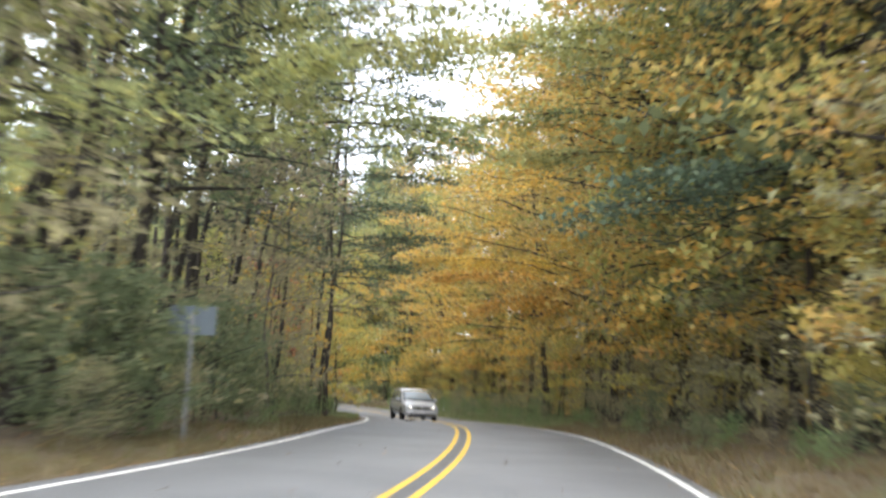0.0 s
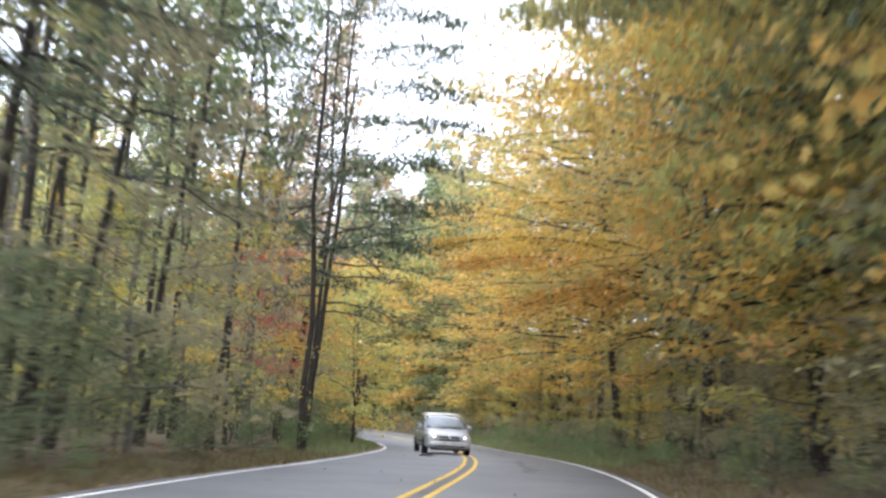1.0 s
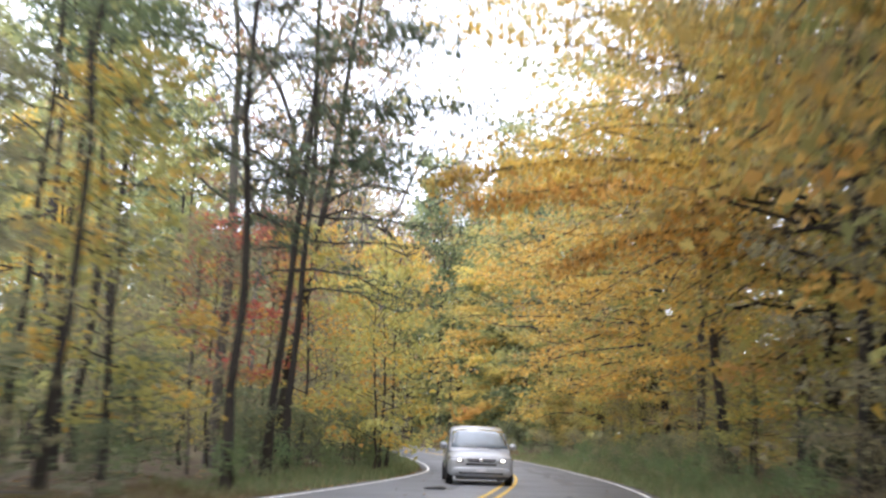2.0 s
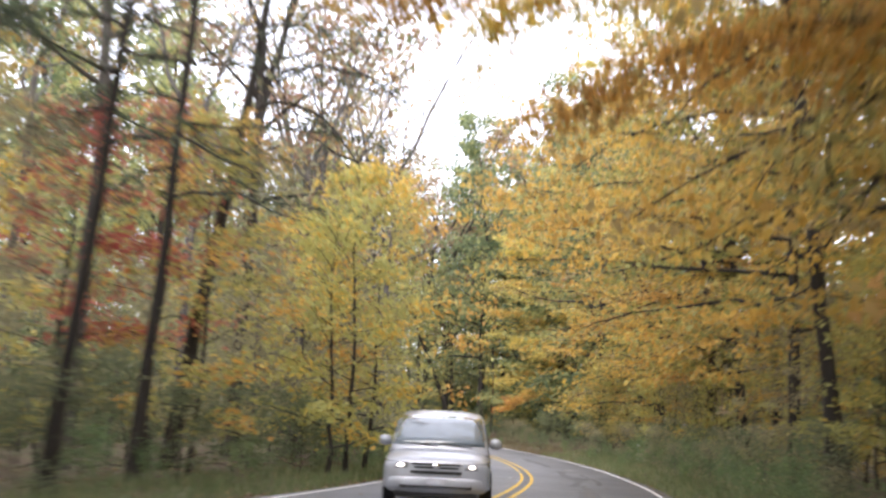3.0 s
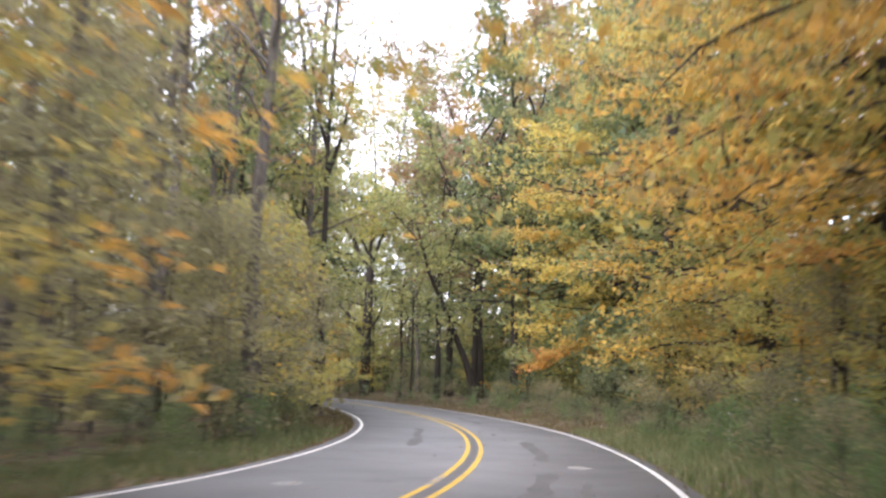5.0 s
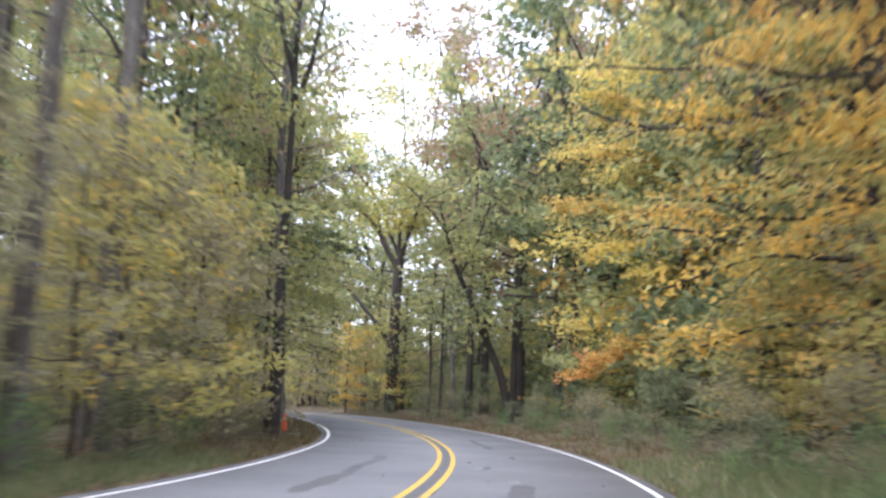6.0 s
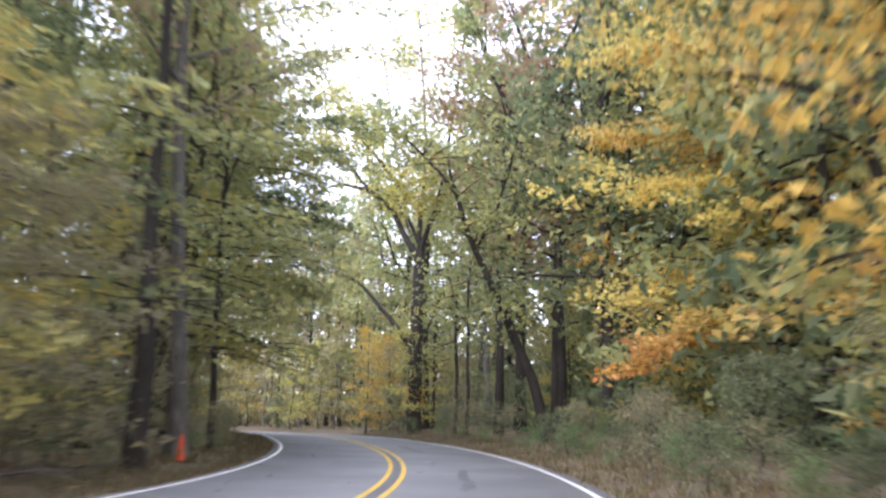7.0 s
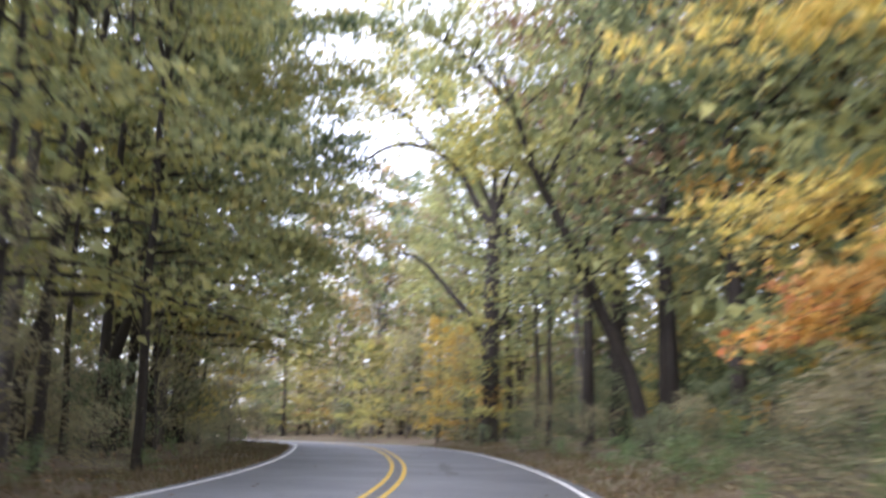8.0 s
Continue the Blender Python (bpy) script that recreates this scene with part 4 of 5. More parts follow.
right_ash = make_tree("ash_tree", 59, 17.0, 0.2, 5.0, 4.6, bark_dark, leaf_mixed, "amber and yellow-green ash leaning in from the bank above the road", limbs=32, twigs=7, leaves=36, size=0.2, rise=(0.1, 0.8), droop=0.16, puff=(0.42, 0.12), flat=0.5, inner=leaf_shade_olive)
stand(right_ash, 13.4, 38.5)
for k, (root, tip) in enumerate((((-0.2, 0.0, 6.4), (-7.6, 1.0, 7.8)), ((-0.2, 0.1, 7.6), (-8.8, 2.6, 9.4)), ((-0.2, 0.0, 8.6), (-8.4, -0.4, 11.0)), ((-0.1, 0.0, 9.6), (-7.0, 1.8, 12.6)))):
    bough(root, tip, leaf_lime, right_ash, 161 + k, 24, 46, 0.18, 1.9, 0.8, 0.06, "long bough with yellow-green leaves above the road")

# a blue-green pine on the bank with low boughs above the verge
bank_pine = make_tree("pine_tree", 62, 19.0, 0.14, 7.5, 2.8, bark_dark, leaf_needle, "blue-green pine on the bank with low drooping boughs", limbs=26, twigs=7, leaves=16, size=0.2, rise=(0.0, 0.4), droop=0.12, shape="cone", puff=(0.26, 0.1), flat=0.45, aspect=0.3, bend=0.08)
stand(bank_pine, 13.2, 32.8)
for k, tip in enumerate(((-6.0, -4.0, 4.5), (-5.0, -2.8, 5.2), (-3.8, -4.0, 4.9))):
    bough((-0.1, 0, 5.6 + 0.3 * k), tip, leaf_blue, bank_pine, 201 + k, 16, 30, 0.17, 1.3, 0.3, 0.05, "long drooping bough with blue-green needles")

# leaning and broken trunks along the bend
stand(stem_tree("leaning_tree", "dark leaning tree with thin green crown", [
    ([(0, 0, -0.4), (-0.4, -0.5, 2.0), (-1.4, -1.6, 5.4), (-2.4, -2.6, 8.0), (-3.0, -3.2, 10.2), (-3.3, -3.5, 12.0)], 0.27, 0.05),
    ([(-2.4, -2.6, 8.0), (-1.4, -2.4, 10.0), (-0.6, -2.2, 13.0)], 0.10, 0.03),
    ([(-3.0, -3.3, 10.5), (-4.6, -3.4, 12.5), (-6.5, -3.6, 14.0)], 0.09, 0.03),
], {0: 26, 1: 12, 2: 12}, leaf_lime, 82, 46, 0.30, 0.6), -24.6, 141.6)
for x, y, r, top in ((-22.5, 116.2, 0.30, 21.0), (-27.0, 121.5, 0.13, 16.0), (-29.4, 124.0, 0.11, 15.0), (-31.5, 128.0, 0.15, 17.0), (-30.5, 147.8, 0.30, 17.0), (-36.4, 153.5, 0.14, 11.0), (-34.2, 151.0, 0.12, 10.0), (-22.0, 141.5, 0.22, 18.0), (-20.3, 139.8, 0.16, 16.0)):
    stand(stem_tree("woodland_tree", "dark upright trunk with high thin crown", [
        ([(0, 0, -0.4), (0.1, 0, 3.0), (-0.1, 0.1, 8.0), (0.2, 0, top)], r, 0.05),
        ([(0.0, 0.1, top * 0.55), (0.9, 0, top * 0.66), (1.6, -0.3, top * 0.82)], r * 0.4, 0.03),
        ([(0.0, 0.1, top * 0.6), (-0.9, 0.2, top * 0.72), (-1.5, 0.3, top * 0.9)], r * 0.4, 0.03),
    ], {0: 10, 1: 8, 2: 8}, leaf_lime if r < 0.2 else leaf_green, int(90 - x), 30, 0.28, 0.5), x, y)

# ---- the van ----
van_paint = plain_material("silver_white_paint", (0.42, 0.44, 0.48), 0.38, 0.35, 0.04, 3.0, 0.8)
van_glass = plain_material("van_glass", (0.10, 0.13, 0.155), 0.06, 0.0, 0.15, 2.0, 1.0)
van_dark = plain_material("black_plastic", (0.018, 0.018, 0.02), 0.55)
van_tyre = plain_material("tyre_rubber", (0.022, 0.022, 0.022), 0.8)
van_rim = plain_material("alloy_rim", (0.45, 0.46, 0.47), 0.35, 0.9)
van_chrome = plain_material("chrome", (0.75, 0.76, 0.78), 0.12, 1.0, 0.03)
van_lamp = plain_material("headlight", (0.9, 0.9, 0.88), 0.1, 0.0, 0.03, 4.0, 1.0, 2.5)
van_lens = plain_material("lamp_lens", (0.34, 0.35, 0.37), 0.08, 0.2, 0.05, 9.0, 1.0)
van_plate = plain_material("plate_plain", (0.55, 0.57, 0.62), 0.4)


def loft(rings, close_ends=True):
    bm = bmesh.new()
    rows = [[bm.verts.new(p) for p in ring] for ring in rings]
    n = len(rows[0])
    for a, b in zip(rows, rows[1:]):
        for k in range(n):
            bm.faces.new((a[k], a[(k + 1) % n], b[(k + 1) % n], b[k]))
    if close_ends:
        bm.faces.new(rows[0][::-1])
        bm.faces.new(rows[-1])
    bmesh.ops.recalc_face_normals(bm, faces=bm.faces)
    return bm


def rounded(y, hw, zb, zt, power=4.5, count=28, crown=0.0):
    """A rounded-rectangle section of a body across the van."""
    ring, zc, hh = [], (zb + zt) / 2, (zt - zb) / 2
    for k in range(count):
        a = 2 * math.pi * k / count
        c, s = math.cos(a), math.sin(a)
        x = hw * math.copysign(abs(c) ** (2 / power), c)
        z = hh * math.copysign(abs(s) ** (2 / power), s)
        ring.append((x, y, zc + z + (crown * (1 - (x / hw) ** 2) if s > 0 else 0)))
    return ring


def panel(grid, thick=0.012):
    """A thin curved panel over a grid of points, thickened along its own normal."""
    bm = bmesh.new()
    rows = [[bm.verts.new(p) for p in row] for row in grid]
    for a, b in zip(rows, rows[1:]):
        for k in range(len(a) - 1):
            bm.faces.new((a[k], a[k + 1], b[k + 1], b[k]))
    bmesh.ops.recalc_face_normals(bm, faces=bm.faces)
    bmesh.ops.solidify(bm, geom=bm.faces[:], thickness=thick)
    return bm


def bar(p, size, round_by=0.01):
    bm = bmesh.new()
    bmesh.ops.create_cube(bm, size=1.0, matrix=Matrix.Translation(p) @ Matrix.Diagonal((*size, 1)))
    bmesh.ops.bevel(bm, geom=bm.edges[:], offset=round_by, segments=2, affect="EDGES")
    return bm


def lathe(profile, count=24):
    """Turns rows of (x, radius) about the x axis."""
    return loft([[(x, r * math.cos(2 * math.pi * k / count), r * math.sin(2 * math.pi * k / count)) for k in range(count)] for x, r in profile])


def make_van():
    van = tagged(new("minivan"), "silver-white minivan with headlights on in the far lane", "van")
    low = [(1.00, 0.66, 0.32, 0.74), (0.985, 0.85, 0.27, 0.80), (0.93, 0.93, 0.24, 0.85), (0.80, 0.955, 0.23, 0.885), (0.50, 0.97, 0.23, 0.945), (0.20, 0.98, 0.23, 0.99), (-0.2, 0.985, 0.23, 1.04), (-0.6, 0.99, 0.23, 1.08), (-1.6, 0.99, 0.23, 1.08), (-3.0, 0.99, 0.24, 1.10), (-3.7, 0.98, 0.26, 1.10), (-4.0, 0.94, 0.30, 1.08), (-4.14, 0.84, 0.38, 1.00)]
    body = part("body", loft([rounded(y, hw, zb, zt, 5.0, 32, 0.03) for y, hw, zb, zt in low]), van_paint, van, "", True)
    top = [(0.10, 0.93, 0.90, 1.02), (-0.30, 0.945, 0.87, 1.29), (-0.75, 0.955, 0.83, 1.54), (-1.15, 0.96, 0.81, 1.68), (-1.6, 0.96, 0.80, 1.745), (-2.4, 0.96, 0.79, 1.765), (-3.3, 0.955, 0.785, 1.745), (-3.8, 0.94, 0.77, 1.69), (-4.05, 0.92, 0.80, 1.30)]

    def cabin(y, hb, ht, zt):
        z0 = 0.95
        pts = [(-hb, z0), (-(hb * 0.55 + ht * 0.45), z0 + (zt - z0) * 0.5), (-ht - 0.02, zt - 0.10), (-ht + 0.07, zt - 0.02), (-ht * 0.5, zt + 0.012), (0, zt + 0.02)]
        pts = pts + [(-x, z) for x, z in pts[-2::-1]]
        return [(x, y, z) for x, z in pts]

    part("cabin", loft([cabin(*r) for r in top]), van_paint, van, "", True)

    def edge(y):
        ys = [-r[0] for r in top]
        return [float(np.interp(-y, ys, [r[k] for r in top])) for k in (1, 2, 3)]

    grid = []
    for v in np.linspace(0.05, 0.93, 7):
        y = 0.06 - 1.12 * v
        hb, ht, zt = edge(y)
        grid.append([(u * (ht - 0.03), y + 0.03 - 0.06 * u * u, zt + 0.032 - 0.03 * u * u) for u in np.linspace(-1, 1, 9)])
    part("windshield", panel(grid), van_glass, van, "dark reflecting windshield", True)
    for side in (-1, 1):
        for y0, y1 in ((-0.70, -1.65), (-1.73, -2.85), (-2.93, -3.78)):
            grid = []
            for y in np.linspace(y0, y1, 4):
                hb, ht, zt = edge(y)
                row = []
                for v in (0.16, 0.4, 0.65, 0.84):
                    z = 1.0 + (zt - 1.0) * v
                    x = np.interp(v, [0, 0.5, 0.9], [hb, hb * 0.55 + ht * 0.45, ht + 0.02]) + 0.012
                    row.append((side * x, y, z))
                grid.append(row)
            part("side_window", panel(grid), van_glass, van, "dark tinted side window", True)
        lens = [[(side * x, y, z) for x, y, z in row] for row in (((0.50, 1.0, 0.785), (0.70, 0.985, 0.80), (0.86, 0.93, 0.815), (0.95, 0.76, 0.84)), ((0.52, 1.015, 0.685), (0.72, 1.0, 0.68), (0.88, 0.95, 0.685), (0.965, 0.78, 0.72)))]
        headlight = part("headlight", panel(lens, 0.03), van_lens, van, "clear swept-back headlight lens", True)
        bm = bmesh.new()
        bmesh.ops.create_uvsphere(bm, u_segments=14, v_segments=8, radius=0.045, matrix=Matrix.Translation((side * 0.64, 1.0, 0.735)) @ Matrix.Diagonal((1.25, 0.5, 0.7, 1)))
        part("bulb", bm, van_lamp, headlight, "lit headlight bulb", True)
        mirror = part("mirror", loft([rounded(-0.55, 0.10, 1.06, 1.22, 3, 16), rounded(-0.62, 0.115, 1.04, 1.24, 3, 16), rounded(-0.70, 0.11, 1.05, 1.23, 3, 16)]), van_paint, van, "", True)
        mirror.location = (side * 1.07, 0, 0)
        part("roof_rail", bar((side * 0.66, -2.5, 1.785), (0.035, 2.0, 0.035)), van_dark, van, "black roof rail")
        part("side_moulding", bar((side * 0.992, -1.7, 0.52), (0.02, 2.6, 0.07), 0.006), van_dark, van, "dark side moulding")
        for y in (0.0, -3.03):
            arch = lathe([(0.0, 0.385), (0.012, 0.385), (0.012, 0.30), (0.0, 0.30)])
            ring = part("wheel_arch", arch, van_dark, van, "dark wheel arch")
            ring.location = (side * 0.975, y, 0.36)
            wheel = part("wheel", lathe([(-0.09, 0.22), (0.02, 0.225), (0.04, 0.19), (0.03, 0.08), (0.045, 0.0)]), van_rim, van, "silver alloy wheel", True)
            wheel.matrix_basis = pose(side * 0.90, y, 0.325, 0, 0, 0 if side > 0 else 180)
            part("tyre", lathe([(-0.11, 0.235), (-0.11, 0.30), (-0.085, 0.325), (0.085, 0.325), (0.105, 0.30), (0.10, 0.235), (0.06, 0.225)]), van_tyre, wheel, "black rubber tyre", True)
    for z, w in ((0.765, 0.38), (0.705, 0.34)):
        for side in (-1, 1):
            part("grille_bar", bar((side * (w * 0.5 + 0.06), 1.0, z), (w, 0.05, 0.035)), van_dark, van, "dark grille opening")
    part("lower_grille", bar((0, 1.005, 0.62), (0.92, 0.05, 0.055), 0.015), van_dark, van, "dark lower grille")
    bm = bmesh.new()
    bmesh.ops.create_uvsphere(bm, u_segments=16, v_segments=8, radius=0.07, matrix=Matrix.Translation((0, 1.012, 0.735)) @ Matrix.Diagonal((1.15, 0.3, 0.75, 1)))
    part("emblem", bm, van_chrome, van, "plain chrome oval emblem", True)
    part("bumper", loft([rounded(y, hw, zb, zt, 5, 24) for y, hw, zb, zt in ((1.05, 0.55, 0.36, 0.50), (1.03, 0.80, 0.31, 0.54), (0.9, 0.93, 0.28, 0.56), (0.62, 0.975, 0.28, 0.56))]), van_paint, van, "", True)
    part("bumper_intake", bar((0, 1.04, 0.375), (1.3, 0.05, 0.07), 0.02), van_dark, van, "dark bumper intake")
    part("air_dam", bar((0, 0.80, 0.235), (1.5, 0.4, 0.09), 0.02), van_dark, van, "black air dam below the bumper")
    part("number_plate", bar((0, 1.062, 0.47), (0.31, 0.012, 0.10), 0.004), van_plate, van, "plain pale number plate")
    for x in (-0.35, 0.25):
        wiper = part("wiper", bar((0, 0, 0), (0.55, 0.02, 0.02), 0.005), van_dark, van, "black wiper")
        wiper.matrix_basis = pose(x, 0.06, 1.09, 0, -6, 0)
    return van


van = make_van()
VAN = (0.2, 66.3, 197.0)
van.matrix_basis = pose(VAN[0], VAN[1], float(np.interp(by_road(*VAN[:2])[0][0], line_s, line_z)), 0, 0, VAN[2])

# ---- verges: grass, fallen leaves ----
def scatter(count, s0, s1, off0, off1, rng):
    s = rng.uniform(s0, s1, count)
    off = rng.uniform(off0, off1, count)
    h, x, y = (np.interp(s, line_s, v) for v in (line_h, line_x, line_y))
    x, y = x + off * np.cos(h), y + off * np.sin(h)
    return np.stack([x, y, ground_z(x, y)], -1)


def grass(name, count, s0, s1, off0, off1, tall, label, seed, leaf=leaf_grass):
    rng = np.random.default_rng(seed)
    p = scatter(count, s0, s1, off0, off1, rng)
    a = rng.uniform(0, 6.28, count)
    h = tall * rng.uniform(0.4, 1.3, count)
    w = 0.012 + 0.014 * rng.random(count)
    side = np.stack([np.cos(a), np.sin(a), 0 * a], -1) * w[:, None]
    tip = p + np.stack([rng.normal(0, 0.35, count) * h, rng.normal(0, 0.35, count) * h, h], -1)
    v = np.stack([p - side, p + side, tip], 1).reshape(-1, 3)
    return tagged(new(name, mesh_of(name, v, np.arange(3 * count).reshape(-1, 3), leaf)), label, "grass", kind="stuff")


grass("verge_grass", 9000, 55, 112, 4.05, 6.6, 0.28, "thin green grass along the verge", 1)
grass("dry_grass", 7000, 0, 55, 4.05, 6.8, 0.22, "thin straw-coloured grass along the verge", 4, leaf_straw)
grass("dry_grass", 7000, 110, 175, 4.05, 6.8, 0.2, "thin straw-coloured grass along the bend", 5, leaf_straw)
grass("dry_grass", 9000, 0, 56, -6.6, -4.05, 0.18, "dry brown grass along the verge", 2, leaf_straw)
grass("verge_grass", 9000, 54, 108, -6.8, -4.2, 0.28, "green grass along the verge", 7)
grass("dry_grass", 8000, 106, 170, -6.6, -4.05, 0.18, "dry brown grass along the bend", 8, leaf_straw)
grass("tall_grass", 6000, 55, 106, 4.9, 6.8, 0.36, "tall green grass among the verge weeds", 3)
litter_rng = np.random.default_rng(6)
for name, count, lo, hi in (("leaf_litter", 9000, 4.15, 9.0), ("leaf_litter", 14000, -9.0, -4.1), ("road_leaves", 220, -3.6, 3.9), ("edge_leaves", 1500, 3.8, 4.5), ("edge_leaves", 1200, -4.5, -3.85)):
    p = scatter(count, 0, 165, lo, hi, litter_rng)
    if name != "leaf_litter":
        p[:, 2] = np.interp(by_road(p[:, 0], p[:, 1])[0], line_s, line_z)
    p[:, 2] += 0.02
    tagged(new(name, mesh_of(name, *leaf_quads(p, 0.10 if name == "leaf_litter" else 0.07, litter_rng, 0.8), leaf_litter)), "fallen brown and yellow leaves on the ground", "fallen leaves", kind="stuff")

# ---- far woods, past the trees that can be told apart ----
far_rng = np.random.default_rng(12)


def far_woods(name, s0, s1, off0, off1, count, tall, leaf, size=0.7):
    p = scatter(count, s0, s1, off0, off1, far_rng)
    clump = 0.5 + 0.5 * np.sin(p[:, 0] * 0.55 + 2 * np.sin(p[:, 1] * 0.31)) * np.sin(p[:, 1] * 0.47 + 1.0)
    p[:, 2] += far_rng.random(count) * tall * (0.55 + 0.45 * clump)
    tagged(new(name, mesh_of(name, *leaf_tris(p, size, far_rng, 0.2, 0.9), leaf)), "dim thicket of leaves among the trunks" if name == "thicket" else "far woods in autumn leaf beyond the roadside trees", name.replace("far_", ""), kind="stuff")


far_woods("far_woods", -10, 215, 34, 48, 22000, 26, leaf_olive, 0.9)
far_woods("far_woods", 60, 215, -48, -36, 18000, 22, leaf_olive, 0.9)
far_woods("far_woods", -10, 110, -46, -36, 16000, 14, leaf_lime, 0.8)
far_woods("far_woods", -40, -10, -40, 40, 6000, 20, leaf_green, 1.1)
far_woods("thicket", -10, 175, 20, 24, 12000, 6.5, leaf_olive, 0.45)
far_woods("thicket", -5, 110, -24, -18, 14000, 7.5, leaf_shrub, 0.45)
far_woods("thicket", 100, 185, -25, -20, 12000, 8.0, leaf_olive, 0.45)
# added dark leaves: their colour stands in for shade under the canopy
far_woods("thicket", 92, 182, 11.5, 17, 18000, 5.0, leaf_deep, 0.4)
far_woods("thicket", 104, 178, -17, -12, 15000, 4.5, leaf_olive, 0.4)
far_woods("thicket", 8, 110, 11.0, 15.0, 22000, 7.0, leaf_shade_amber, 0.36)
far_woods("thicket", 172, 214, 12, 26, 12000, 8.0, leaf_thin, 0.5)
far_woods("thicket", 150, 196, 14, 26, 9000, 10.0, leaf_olive, 0.5)
far_rng = np.random.default_rng(15)
for leaf, count, tall in ((leaf_olive, 12000, 6.0), (leaf_thin, 18000, 12.0)):
    p = np.stack([far_rng.uniform(-112, -46, count), far_rng.uniform(160, 212, count)], -1)
    s_, off_, z_ = by_road(p[:, 0], p[:, 1])
    p = p[np.abs(off_) > 7.0]
    p = np.c_[p, ground_z(p[:, 0], p[:, 1]) + tall * far_rng.random(len(p)) ** 1.3]
    tagged(new("thicket", mesh_of("thicket", *leaf_tris(p, 0.6, far_rng, 0.2, 0.9), leaf)), "thicket of fading leaves beyond the bend", "thicket", kind="stuff")

# ---- road repairs ----
tar = rough_material("dark_tar", [(0.3, (0.075, 0.076, 0.08)), (0.7, (0.13, 0.131, 0.137))], 1.2, 0.4, 0.6, 40, None, 0.004)
scar = rough_material("pale_scar", [(0.3, (0.22, 0.22, 0.22)), (0.7, (0.42, 0.42, 0.41))], 3.0, 0.4, 0.9, 40, None, 0.004)


def patch(name, s0, s1, off, wide, material, label, seed, lift=0.003):
    """An uneven band of repaired asphalt along the road."""
    rng = np.random.default_rng(seed)
    s = np.arange(s0, s1, 0.25)
    if len(s) < 3:
        s = np.linspace(s0, s1, 4)
    mid = off + np.cumsum(rng.normal(0, wide * 0.10, len(s)))
    half = wide * 0.5 * np.clip(1 + np.cumsum(rng.normal(0, 0.16, len(s))) * 0.5, 0.25, 1.7) * np.clip(np.minimum(np.arange(len(s)), np.arange(len(s))[::-1]) / 2 + 0.15, 0, 1)
    h, x, y, z = (np.interp(s, line_s, v) for v in (line_h, line_x, line_y, line_z))
    rows = [np.stack([x + o * np.cos(h), y + o * np.sin(h), z + lift], -1) for o in (mid - half, mid + half)]
    v = np.stack(rows, 1).reshape(-1, 3)
    f = np.array([[2 * i, 2 * i + 1, 2 * i + 3, 2 * i + 2] for i in range(len(s) - 1)])
    return tagged(new(name, mesh_of(name, v, f, material)), label, "road repair", kind="structure")


for k, (s0, s1, off, wide) in enumerate(((78, 92, 1.45, 0.35), (80, 90, 2.35, 0.25), (84, 87, 1.9, 0.5), (95, 104, 1.6, 0.3), (118, 126, 1.5, 0.3), (107.4, 109.0, 0.9, 0.18), (112.4, 114.0, 1.75, 0.14), (68, 80, 2.0, 0.55), (47, 60, 1.5, 0.35), (100, 112, -1.7, 0.3), (60, 66, -1.2, 0.3), (138, 146, 1.4, 0.3))):
    patch("tar_patch", s0, s1, off, wide, tar, "dark uneven tar patch in the asphalt", 30 + k)
for k, (s0, s1, off, wide) in enumerate(((93.0, 94.2, 2.3, 0.5), (83.2, 84.2, -0.55, 0.35), (87, 88, -2.2, 0.6), (112.8, 113.2, 1.5, 0.3), (107.7, 108.1, 0.75, 0.3), (103.8, 104.3, 1.5, 0.4), (129.8, 130.2, 0.9, 0.3), (76, 77, -0.42, 0.16), (80, 82.5, -0.2, 0.14), (88, 90.5, -0.2, 0.12))):
    patch("road_scar", s0, s1, off, wide, scar, "pale worn scar in the asphalt", 50 + k, 0.004)
tagged(new("seam", strip("seam", np.arange(-20.0, 200.0, 1.0), -0.085, 0.085, 0.002, tar, 0.0, 0.006)), "dark tar seam between the centre lines", "road repair", kind="structure")

# ---- small things by the road ----
MARKER = (-1.2, 100.5)
orange_plastic = plain_material("orange_plastic", (0.80, 0.13, 0.04), 0.45, 0.0, 0.1, 8.0)
white_plastic = plain_material("white_plastic", (0.72, 0.72, 0.70), 0.5, 0.0, 0.1, 8.0)
black_rubber = plain_material("black_rubber", (0.02, 0.02, 0.02), 0.8)


def lathe_z(profile, count=20):
    return loft([[(r * math.cos(2 * math.pi * k / count), r * math.sin(2 * math.pi * k / count), z) for k in range(count)] for z, r in profile])


def traffic_cone(x, y):
    ob = tagged(new("traffic_cone"), "narrow orange traffic cone on the leafy verge", "traffic cone")
    part("base", bar((0, 0, 0.02), (0.34, 0.34, 0.04), 0.012), black_rubber, ob, "black rubber base")
    part("body", lathe_z([(0.03, 0.125), (0.08, 0.115), (0.40, 0.075), (0.70, 0.035), (0.71, 0.028)]), orange_plastic, ob, "", True)
    part("collar", lathe_z([(0.42, 0.0755), (0.43, 0.076), (0.53, 0.0635), (0.54, 0.060)]), orange_plastic, ob, "faded orange collar", True)
    return stand(ob, x, y)


def marker_post(x, y):
    ob = tagged(new("marker_post"), "thin white plastic marker post on the verge", "marker post")
    part("post", bar((0, 0, 0.5), (0.10, 0.03, 1.1), 0.008), white_plastic, ob)
    part("reflector", bar((0, -0.019, 0.92), (0.07, 0.008, 0.12), 0.002), van_lens, ob, "pale reflector")
    return stand(ob, x, y)


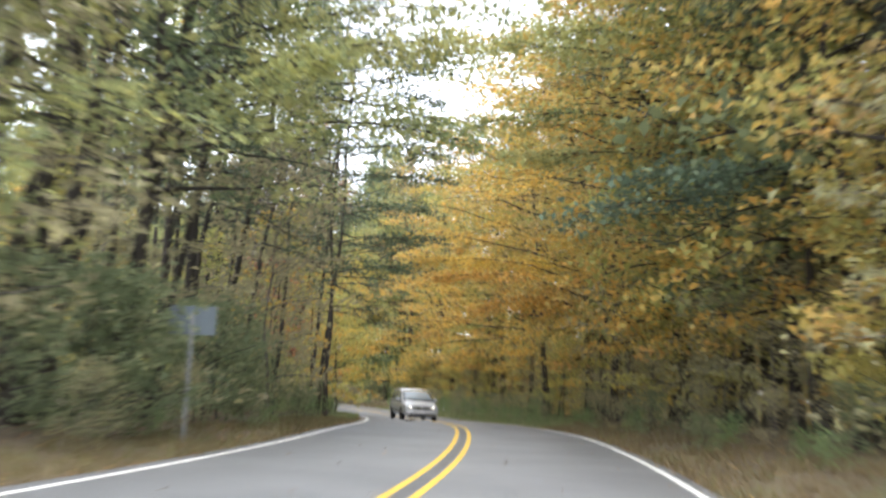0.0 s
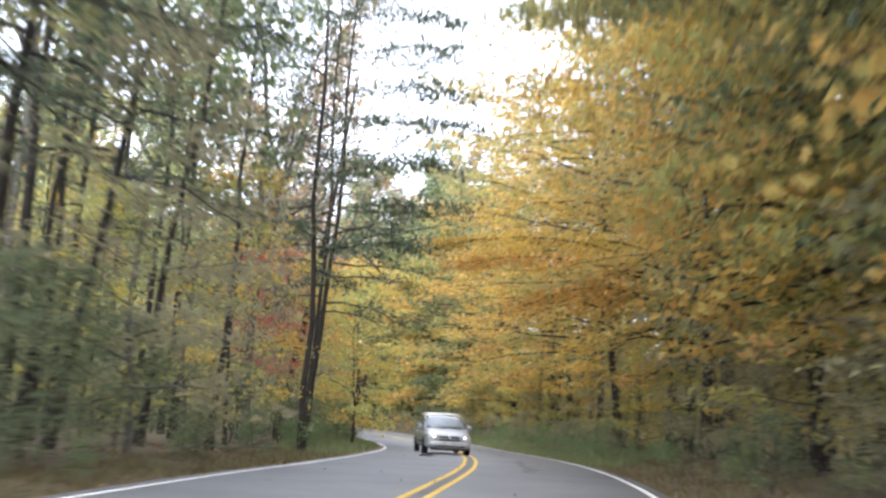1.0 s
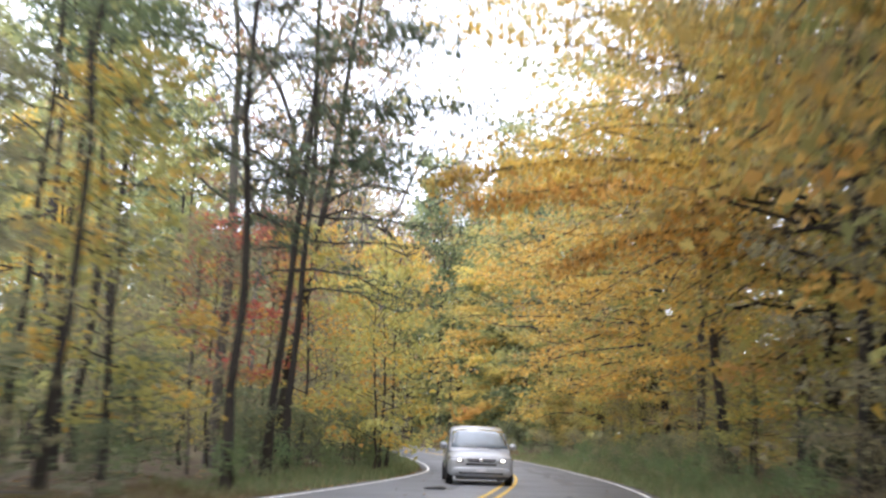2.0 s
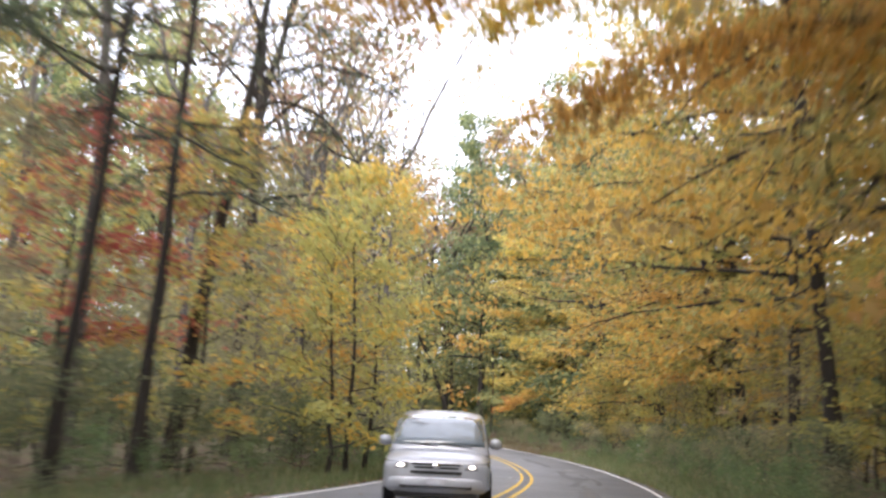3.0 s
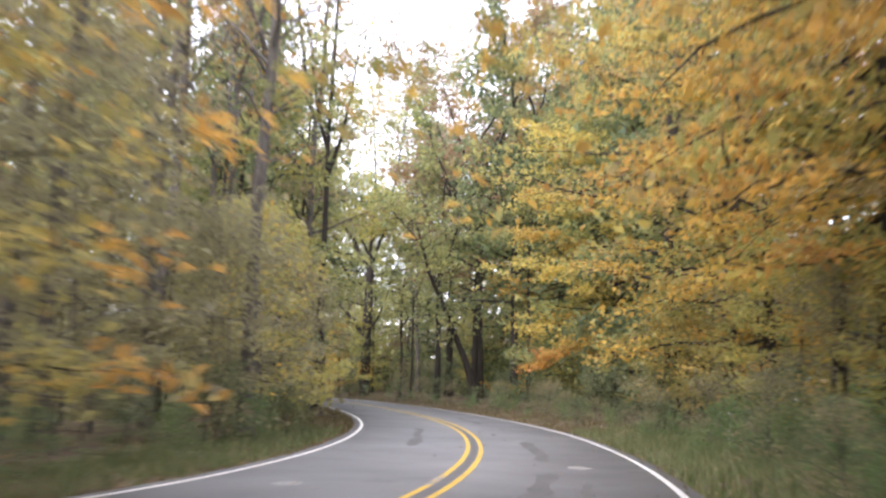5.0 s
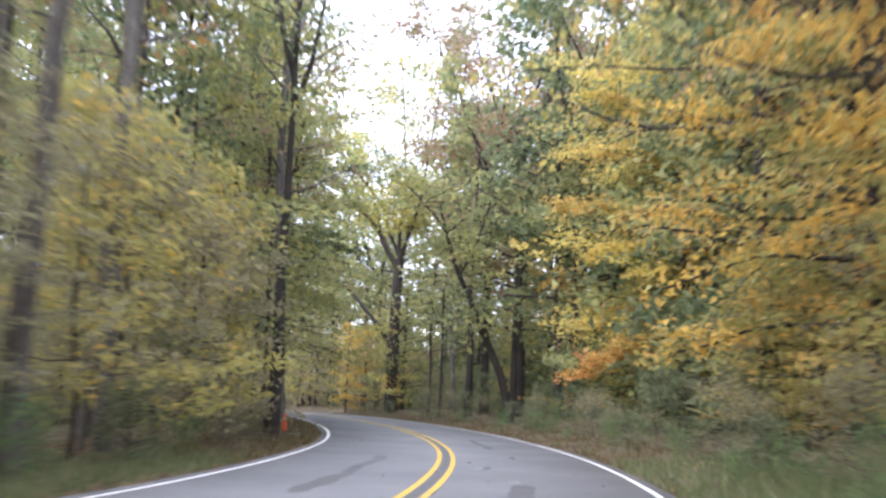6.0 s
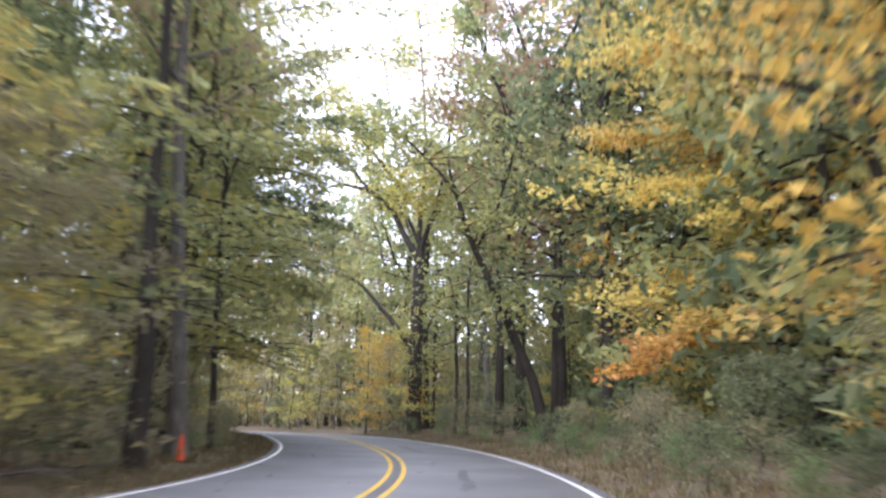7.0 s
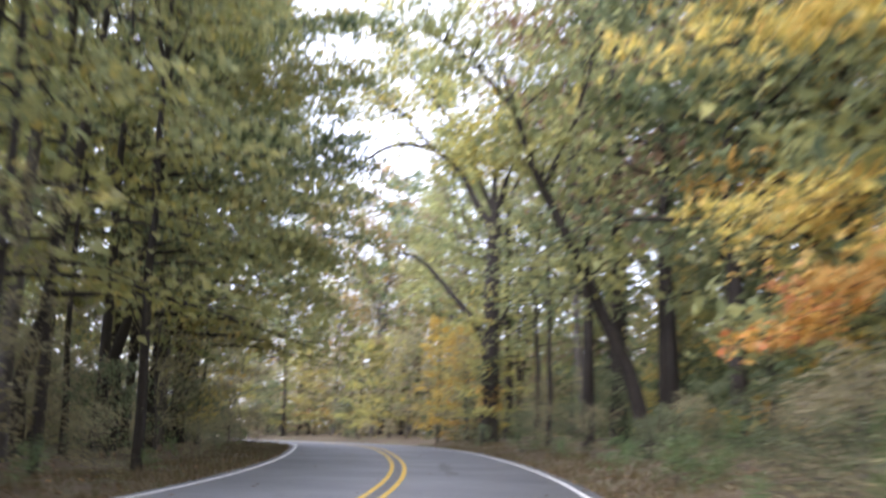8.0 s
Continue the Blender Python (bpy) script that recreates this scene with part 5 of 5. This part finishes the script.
def road_sign(x, y, turn):
    """The plain grey back of a sign board that faces the other way."""
    ob = tagged(new("road_sign"), "grey back of a metal road sign among the trees", "road sign")
    part("post", bar((0, 0, 1.3), (0.07, 0.05, 2.9), 0.01), sign_grey, ob, "galvanised steel post")
    part("board", bar((0, 0.045, 2.58), (0.95, 0.012, 0.60), 0.004), sign_back, ob, "dull blue-grey sign board")
    stand(ob, x, y)
    ob.rotation_euler = (0, 0, radians(turn))
    return ob


def fallen_branch(x, y, turn, long, seed):
    rng = np.random.default_rng(seed)
    ob = tagged(new("fallen_branch"), "pale dead branch lying on the leaf litter", "branch")
    main = limb((0, 0, 0.06), 0.0, 0.10, long, rng, 0.05, 7, 0.08)
    part_mesh("stick", mesh_of("stick", *tubes([(main, np.linspace(0.035, 0.010, 7))], 6), bark_grey, True), ob)
    for u, a in ((0.45, 0.7), (0.7, -0.8)):
        part_mesh("side_twig", mesh_of("side_twig", *tubes([(limb(along(main, u), a, 0.4, long * 0.3, rng, 0.1, 4), np.linspace(0.014, 0.005, 4))], 5), bark_grey, True), ob)
    stand(ob, x, y)
    ob.rotation_euler = (0, 0, radians(turn))
    return ob


sign_grey = plain_material("galvanised_steel", (0.30, 0.31, 0.32), 0.55, 0.7, 0.15, 5.0)
sign_back = plain_material("sign_back_metal", (0.12, 0.15, 0.18), 0.6, 0.2, 0.10, 3.0)
road_sign(-0.65, 28.75, 8)
for k, (s, off, turn) in enumerate(((116, -6.6, 40), (121, -7.4, 70), (104, -6.4, 20), (44, -6.6, 30), (38, 6.4, 75))):
    spot = road_at(s, off)
    fallen_branch(spot[0], spot[1], turn, 1.9 + 0.2 * k, 60 + k)
traffic_cone(-24.2, 119.3)
marker_post(*MARKER)
chunk = bmesh.new()
bmesh.ops.create_icosphere(chunk, subdivisions=2, radius=0.2)
for v in chunk.verts:
    v.co = Vector((v.co.x * 1.5, v.co.y * 0.6, max(-0.02, v.co.z * 0.28))) * (1 + 0.35 * noise.noise(v.co * 9))
debris = tagged(new("tyre_scrap"), "black scrap of tyre lying on the asphalt", "debris")
part("scrap", chunk, black_rubber, debris)
debris.matrix_basis = pose(0.4, 60.8, float(np.interp(by_road(0.4, 60.8)[0][0], line_s, line_z)) + 0.02, 0, 0, 25)
